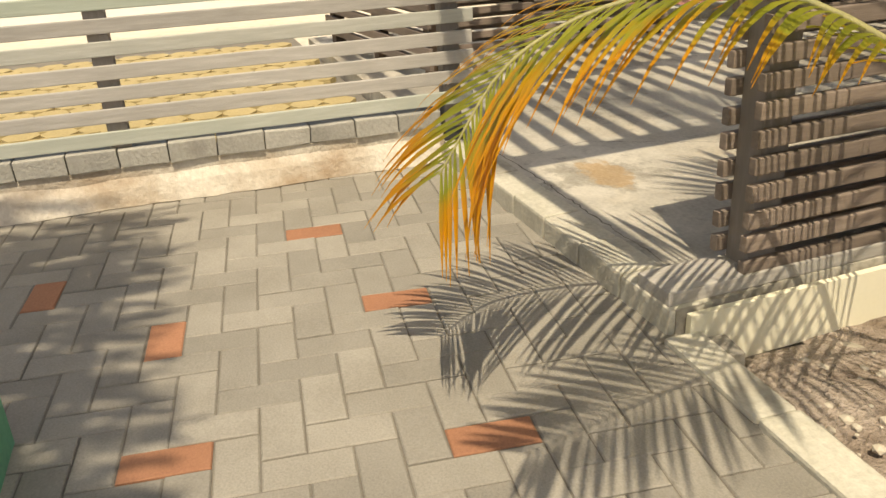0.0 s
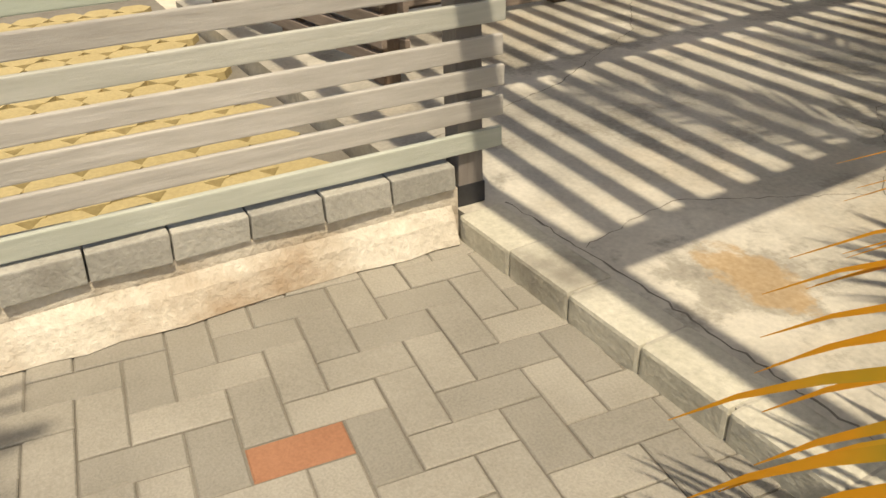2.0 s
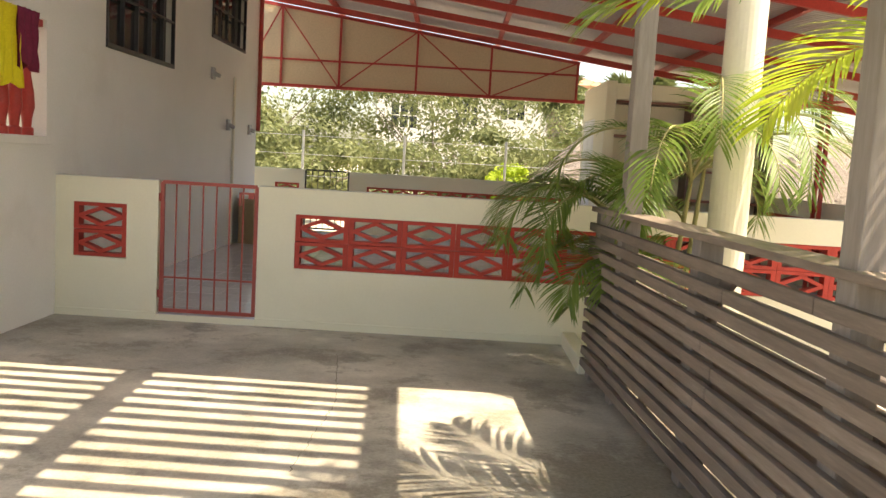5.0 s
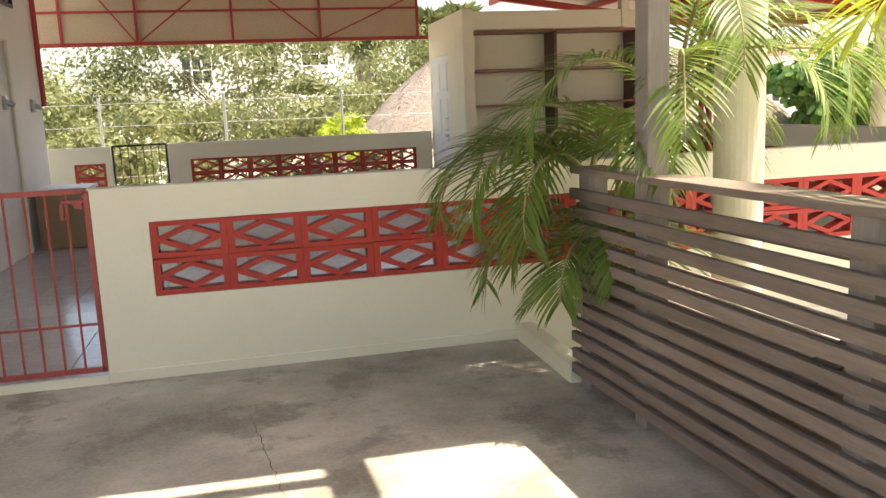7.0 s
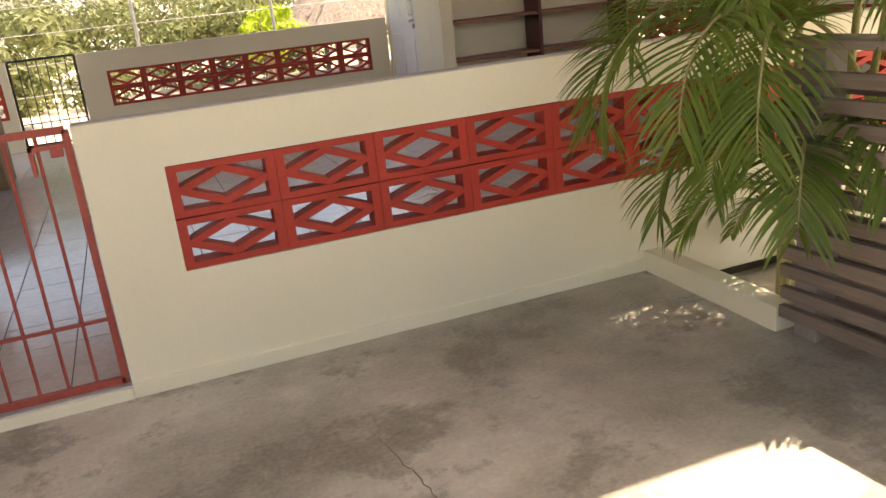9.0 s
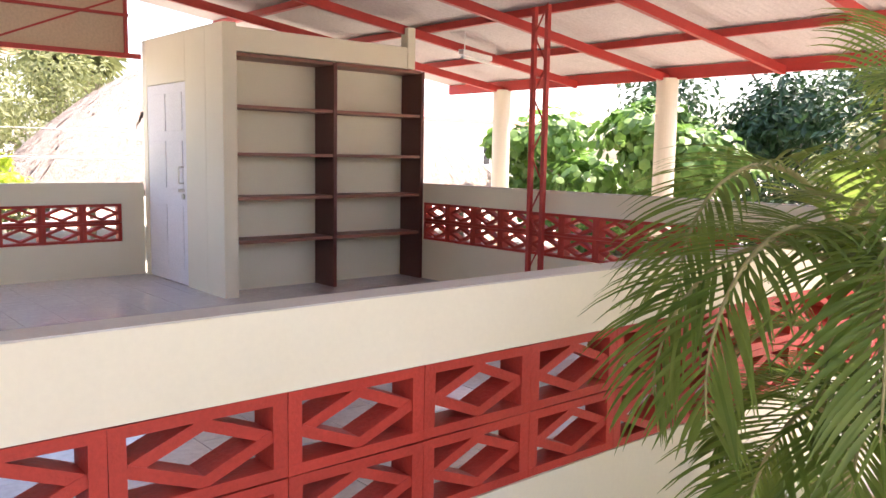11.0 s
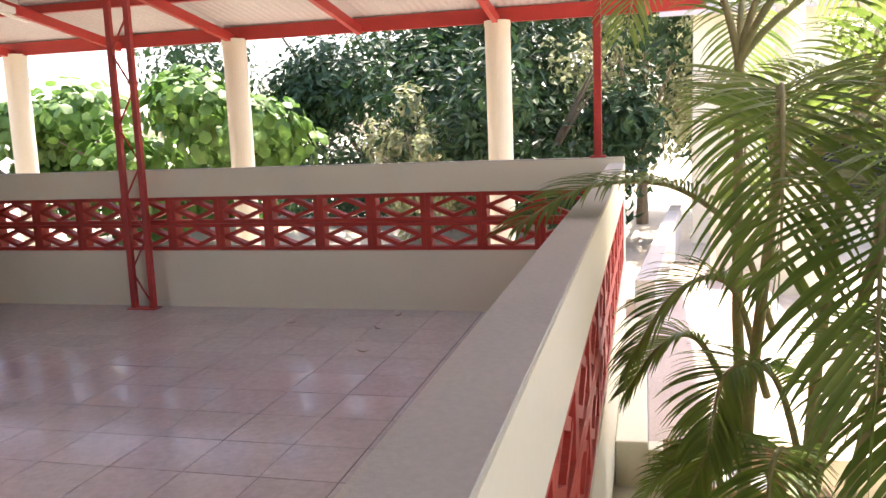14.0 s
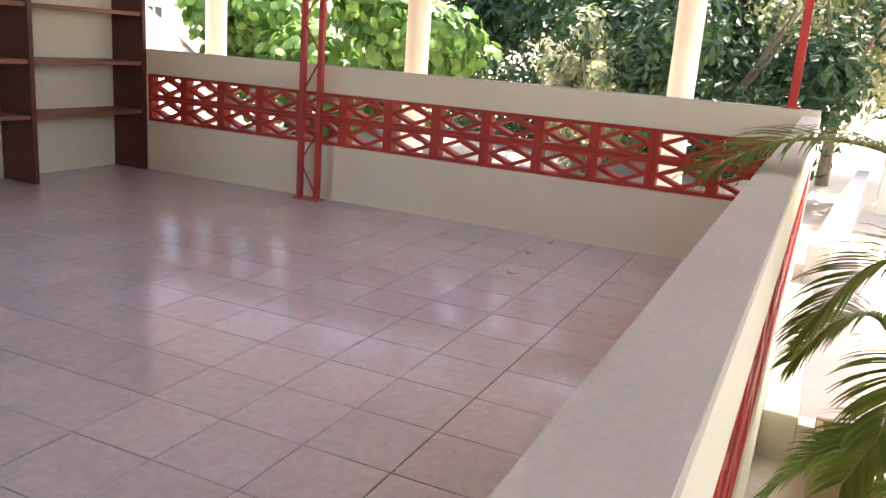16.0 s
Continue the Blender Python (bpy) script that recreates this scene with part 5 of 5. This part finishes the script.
# unseen thatch on posts, added behind the walk to shade part of the paving
eave = thing("thatched_eave", "unseen thatch canopy on posts, added to shade the paving", "roof")
LIFT = Matrix.Translation((0.96, -0.20, 2.0))
bm = bmesh.new()
rng = random.Random(31)
for i in range(2300):
    x, v = rng.uniform(-1.45, 3.4) + rng.uniform(-0.12, 0.12), rng.random()
    y = -2.6 + 2.18 * v
    z = 3.0 - 0.7 * v
    L = rng.uniform(0.25, 0.6)
    a = rng.uniform(-0.35, 0.35)
    w = rng.uniform(0.012, 0.026)
    p0, p1 = Vector((x, y - L * 0.6, z + 0.17)), Vector((x + a * L, min(y + L * 0.5, -0.36 + 0.10 * noise.noise(Vector((x * 2.2, 0, 0))) + rng.uniform(-0.05, 0.09)), z - 0.06))
    bm.faces.new([bm.verts.new(c) for c in (p0 - Vector((w, 0, 0)), p0 + Vector((w, 0, 0)), p1 + Vector((w * 0.5, 0, 0)), p1 - Vector((w * 0.5, 0, 0)))])
part("thatch", bm, THATCH, eave, at=LIFT)
for y in (-2.4, -1.5, -0.6):
    bm = bmesh.new()
    strut(bm, (-1.42, y, 2.92 - 0.32 * (y + 2.6)), (3.4, y, 2.92 - 0.32 * (y + 2.6)), 0.05, 0.05)
    part("batten", bm, BARK, eave, at=LIFT)
for x in (-1.2, 1.0, 3.2):
    bm = bmesh.new()
    tube(bm, (x + 0.96, -2.6, -0.21), (x + 0.96, -2.6, 4.88), 0.07, sides=10)
    part("pole", bm, BARK, eave)
wall_boxes("wall_behind", [(-3.0, 4.0, -4.6, -4.45, -0.21, 3.0)], "plain white wall behind the paving", WHITE)

GREEN = mottled("green_paint", (0.10, 0.38, 0.22), (0.16, 0.48, 0.30), 3.0, 50, 0.5, 0.2, stain=(0.03, 0.16, 0.09), stain_at=0.6)
stp = thing("concrete_block", "pale concrete block with a green painted side on the paving", "block")
bm = bmesh.new()
box(bm, -1.06, -0.45, -1.15, -0.505, PAVE_Z - 0.03, 0.10, bevel=0.01)
part("body", bm, KERB, stp)
bm = bmesh.new()
box(bm, -1.055, -0.455, -0.506, -0.497, PAVE_Z, 0.092)
part("painted_side", bm, GREEN, stp, "green painted side")


def crack(pts, seed, w=0.0025):
    """A thin winding crack in the concrete."""
    rng = random.Random(seed)
    bm = bmesh.new()
    prev = None
    for (xa, ya), (xb, yb) in zip(pts, pts[1:]):
        n = max(3, int(math.hypot(xb - xa, yb - ya) / 0.03))
        for i in range(n):
            u = i / n
            x, y = xa + (xb - xa) * u + rng.uniform(-0.008, 0.008), ya + (yb - ya) * u + rng.uniform(-0.008, 0.008)
            ww = w * rng.uniform(0.3, 1.2)
            nx, ny = -(yb - ya), xb - xa
            d = math.hypot(nx, ny)
            row = (bm.verts.new((x - nx / d * ww, y - ny / d * ww, 0.0012)), bm.verts.new((x + nx / d * ww, y + ny / d * ww, 0.0012)))
            if prev:
                bm.faces.new((prev[0], prev[1], row[1], row[0]))
            prev = row
    return part("crack", bm, JOINT, patio)


crack([(-3.3, 1.25), (-3.6, 2.1), (-4.1, 2.9), (-4.6, 3.3)], 1, 0.0028)
crack([(-2.4, 1.35), (-2.5, 1.75), (-2.2, 2.34), (-2.42, 2.65), (-2.71, 2.96), (-2.75, 3.5)], 2, 0.002)
crack([(-2.71, 2.75), (-2.3, 2.85), (-1.75, 2.8)], 3)
crack([(-5.0, 3.95), (-4.2, 4.15), (-3.2, 4.2), (-2.3, 4.55), (-1.5, 4.9)], 4, 0.0028)
crack([(-2.95, 4.9), (-2.9, 5.9), (-3.05, 7.0)], 5)
crack([(-2.75, 1.32), (-2.2, 1.36), (-1.7, 1.38), (-1.0, 1.42)], 7, 0.0035)

# a few dry leaves blown onto the tiles
for i, (x, y) in enumerate(((1.57, 9.91), (1.47, 9.26), (1.85, 9.23), (0.93, 9.17))):
    rng = random.Random(i)
    bm = bmesh.new()
    a = rng.uniform(0, 6.28)
    n = 7
    rows = []
    for j in range(n + 1):
        v = j / n
        w = 0.014 * math.sin(math.pi * min(0.98, v + 0.04)) + 0.001
        c = Vector((math.cos(a), math.sin(a), 0)) * (v - 0.5) * 0.075 + Vector((x, y, FLOOR_Z + 0.003 + 0.012 * (2 * v - 1) ** 2))
        s_ = Vector((-math.sin(a), math.cos(a), 0)) * w
        rows.append((bm.verts.new(c - s_), bm.verts.new(c + Vector((0, 0, -0.002))), bm.verts.new(c + s_)))
    for p, q in zip(rows, rows[1:]):
        bm.faces.new((p[0], p[1], q[1], q[0]))
        bm.faces.new((p[1], p[2], q[2], q[1]))
    tagged(part("dry_leaf", bm, BARK), "small dry brown leaf lying on the tiles", "leaf", "dry leaves on the tiles")

mh = thing("manhole_cover", "round concrete inspection cover set in the patio floor", "cover")
bm = bmesh.new()
tube(bm, (-1.62, 3.95, -0.01), (-1.62, 3.95, 0.004), 0.15, sides=36)
part("rim", bm, KERB, mh)
bm = bmesh.new()
tube(bm, (-1.62, 3.95, -0.01), (-1.62, 3.95, 0.008), 0.125, sides=36)
part("lid", bm, EDGE_BLOCK, mh)

# ---------------------------------------------------------------- small pieces: pavers and tiles
def paver_mesh(w, l, mat, name):
    bm = bmesh.new()
    box(bm, -w / 2 + 0.0022, w / 2 - 0.0022, -l / 2 + 0.0022, l / 2 - 0.0022, -0.05, 0.0)
    top = [e for e in bm.edges if all(v.co.z > -0.001 for v in e.verts)]
    bmesh.ops.bevel(bm, geom=top, offset=0.0035, segments=1, affect='EDGES')
    me = bpy.data.meshes.new(name)
    bm.to_mesh(me)
    bm.free()
    me.materials.append(mat)
    return me


bm = bmesh.new()
poly_slab(bm, [(-2.76, -4.2), (2.2, -4.2), (2.2, 1.24), (-0.9, 1.26), (-2.75, 1.16)], -0.215, PAVE_Z - 0.006)
pave = tagged(part("pavement", bm, JOINT), "grey herringbone pavers with a few terracotta ones", "paving", kind="structure")
PV = {(0, 0): paver_mesh(0.11, 0.22, PAVER, "paver"), (1, 0): paver_mesh(0.22, 0.11, PAVER, "paver"), (0, 1): paver_mesh(0.11, 0.22, PAVER_RED, "paver"), (1, 1): paver_mesh(0.22, 0.11, PAVER_RED, "paver")}
PAVE_TURN = radians(-5)
PAVE_C, PAVE_S = math.cos(PAVE_TURN), math.sin(PAVE_TURN)
REDS = [(-2.12, 0.40, 0), (-1.43, 0.56, 0), (-0.65, 0.595, 0), (-0.825, -0.095, 0), (-1.45, -0.115, 1), (-1.95, -0.53, 1), (-2.62, -1.15, 0)]
rng = random.Random(21)
cells = []
for gx in range(-32, 26):
    for gy in range(-18, 42):
        k = (gx - gy) % 4
        if k not in (0, 2):
            continue
        u, v = (gx + 1.0, -gy - 0.4) if k == 0 else (gx + 0.5, 0.1 - gy)
        u, v = 0.11 * u, 0.11 * v
        cells.append((PAVE_C * u - PAVE_S * v, PAVE_S * u + PAVE_C * v, 1 if k == 0 else 0))
inside = [c for c in cells if -2.84 < c[0] < 1.9 and -3.6 < c[1] < 1.17 + 0.054 * (c[0] + 2.75) + 0.05]
reds = set()
for r in REDS:
    reds.add(min(range(len(inside)), key=lambda i: (inside[i][0] - r[0]) ** 2 + (inside[i][1] - r[1]) ** 2 + (9 if inside[i][2] != r[2] else 0)))
near = sorted(range(len(inside)), key=lambda i: -1 if i in reds else math.hypot(inside[i][0] + 1.3, (inside[i][1] - 0.1)))[:300]
near_set = set(near)
for i in near:
    x, y, o = inside[i]
    share("paver", PV[(o, 1 if i in reds else 0)], pave, Matrix.Translation((x, y, PAVE_Z + rng.uniform(-0.0025, 0.0025))) @ Euler((rng.uniform(-0.008, 0.008), rng.uniform(-0.008, 0.008), PAVE_TURN + rng.uniform(-0.01, 0.01))).to_matrix().to_4x4())
verts, faces = [], []
for i, (x, y, o) in enumerate(inside):
    if i in near_set:
        continue
    hx, hy = (0.1075, 0.0525) if o else (0.0525, 0.1075)
    z = PAVE_Z + rng.uniform(-0.003, 0.003)
    b = len(verts)
    for dz, s in ((-0.05, 1.0), (-0.004, 1.0), (0.0, 0.95)):
        for ax, ay in ((-1, -1), (1, -1), (1, 1), (-1, 1)):
            ex, ey = ax * (hx if s == 1.0 else hx - 0.0035), ay * (hy if s == 1.0 else hy - 0.0035)
            verts.append((x + PAVE_C * ex - PAVE_S * ey, y + PAVE_S * ex + PAVE_C * ey, z + dz))
    for q in range(2):
        for e in range(4):
            faces.append((b + q * 4 + e, b + q * 4 + (e + 1) % 4, b + q * 4 + 4 + (e + 1) % 4, b + q * 4 + 4 + e))
    faces.append((b + 8, b + 9, b + 10, b + 11))
me = bpy.data.meshes.new("pavers")
me.from_pydata(verts, [], faces)
me.materials.append(PAVER)
rest = new("pavers", me)
rest.parent = pave
tagged(rest, "grey pavers farther off", kind="stuff")

# floor tiles of the pavilion
TS = 0.323
bm = bmesh.new()
box(bm, 0.0024, TS - 0.0024, 0.0024, TS - 0.0024, -0.012, 0.0)
top = [e for e in bm.edges if all(v.co.z > -0.001 for v in e.verts)]
bmesh.ops.bevel(bm, geom=top, offset=0.0012, segments=1, affect='EDGES')
tile_in = bpy.data.meshes.new("tile")
bm.to_mesh(tile_in)
bm.free()
tile_in.materials.append(TILE)
rng = random.Random(77)
spots = []
for i in range(-14, 10):
    for j in range(-4, 19):
        x, y = -1.10 + i * TS, 8.99 + j * TS
        if x > -5.45 and x + TS < 2.2 and y > 7.6 and y + TS < 15.2:
            spots.append((x, y))
spots.sort(key=lambda p: math.hypot(p[0] + 1.5, p[1] - 8.6))
for x, y in spots[:300]:
    share("tile", tile_in, floor_in, Matrix.Translation((x, y, FLOOR_Z + rng.uniform(-0.0004, 0.0004))) @ Euler((rng.uniform(-0.0015, 0.0015), rng.uniform(-0.0015, 0.0015), 0)).to_matrix().to_4x4())
verts, faces = [], []
for x, y in spots[300:]:
    b = len(verts)
    z = FLOOR_Z + rng.uniform(-0.0004, 0.0004)
    for dz in (-0.012, 0.0):
        verts += [(x + 0.0015, y + 0.0015, z + dz), (x + TS - 0.0015, y + 0.0015, z + dz), (x + TS - 0.0015, y + TS - 0.0015, z + dz), (x + 0.0015, y + TS - 0.0015, z + dz)]
    faces.append((b + 4, b + 5, b + 6, b + 7))
    for e in range(4):
        faces.append((b + e, b + (e + 1) % 4, b + 4 + (e + 1) % 4, b + 4 + e))
me = bpy.data.meshes.new("tiles")
me.from_pydata(verts, [], faces)
me.materials.append(TILE)
rest = new("tiles", me)
rest.parent = floor_in
tagged(rest, "grey floor tiles farther off", kind="stuff")

# stand every group's origin at the foot of its thing
bpy.context.view_layer.update()
for ob in list(scene.objects):
    if ob.type == 'EMPTY' and ob.parent is None and ob.children:
        lo, hi = Vector((1e9,) * 3), Vector((-1e9,) * 3)
        for c in ob.children_recursive:
            for k in c.bound_box:
                p = c.matrix_world @ Vector(k)
                lo, hi = Vector(map(min, lo, p)), Vector(map(max, hi, p))
        base = Vector(((lo.x + hi.x) / 2, (lo.y + hi.y) / 2, lo.z))
        ob.location = base
        for c in ob.children:
            c.matrix_parent_inverse = Matrix.Translation(-base)
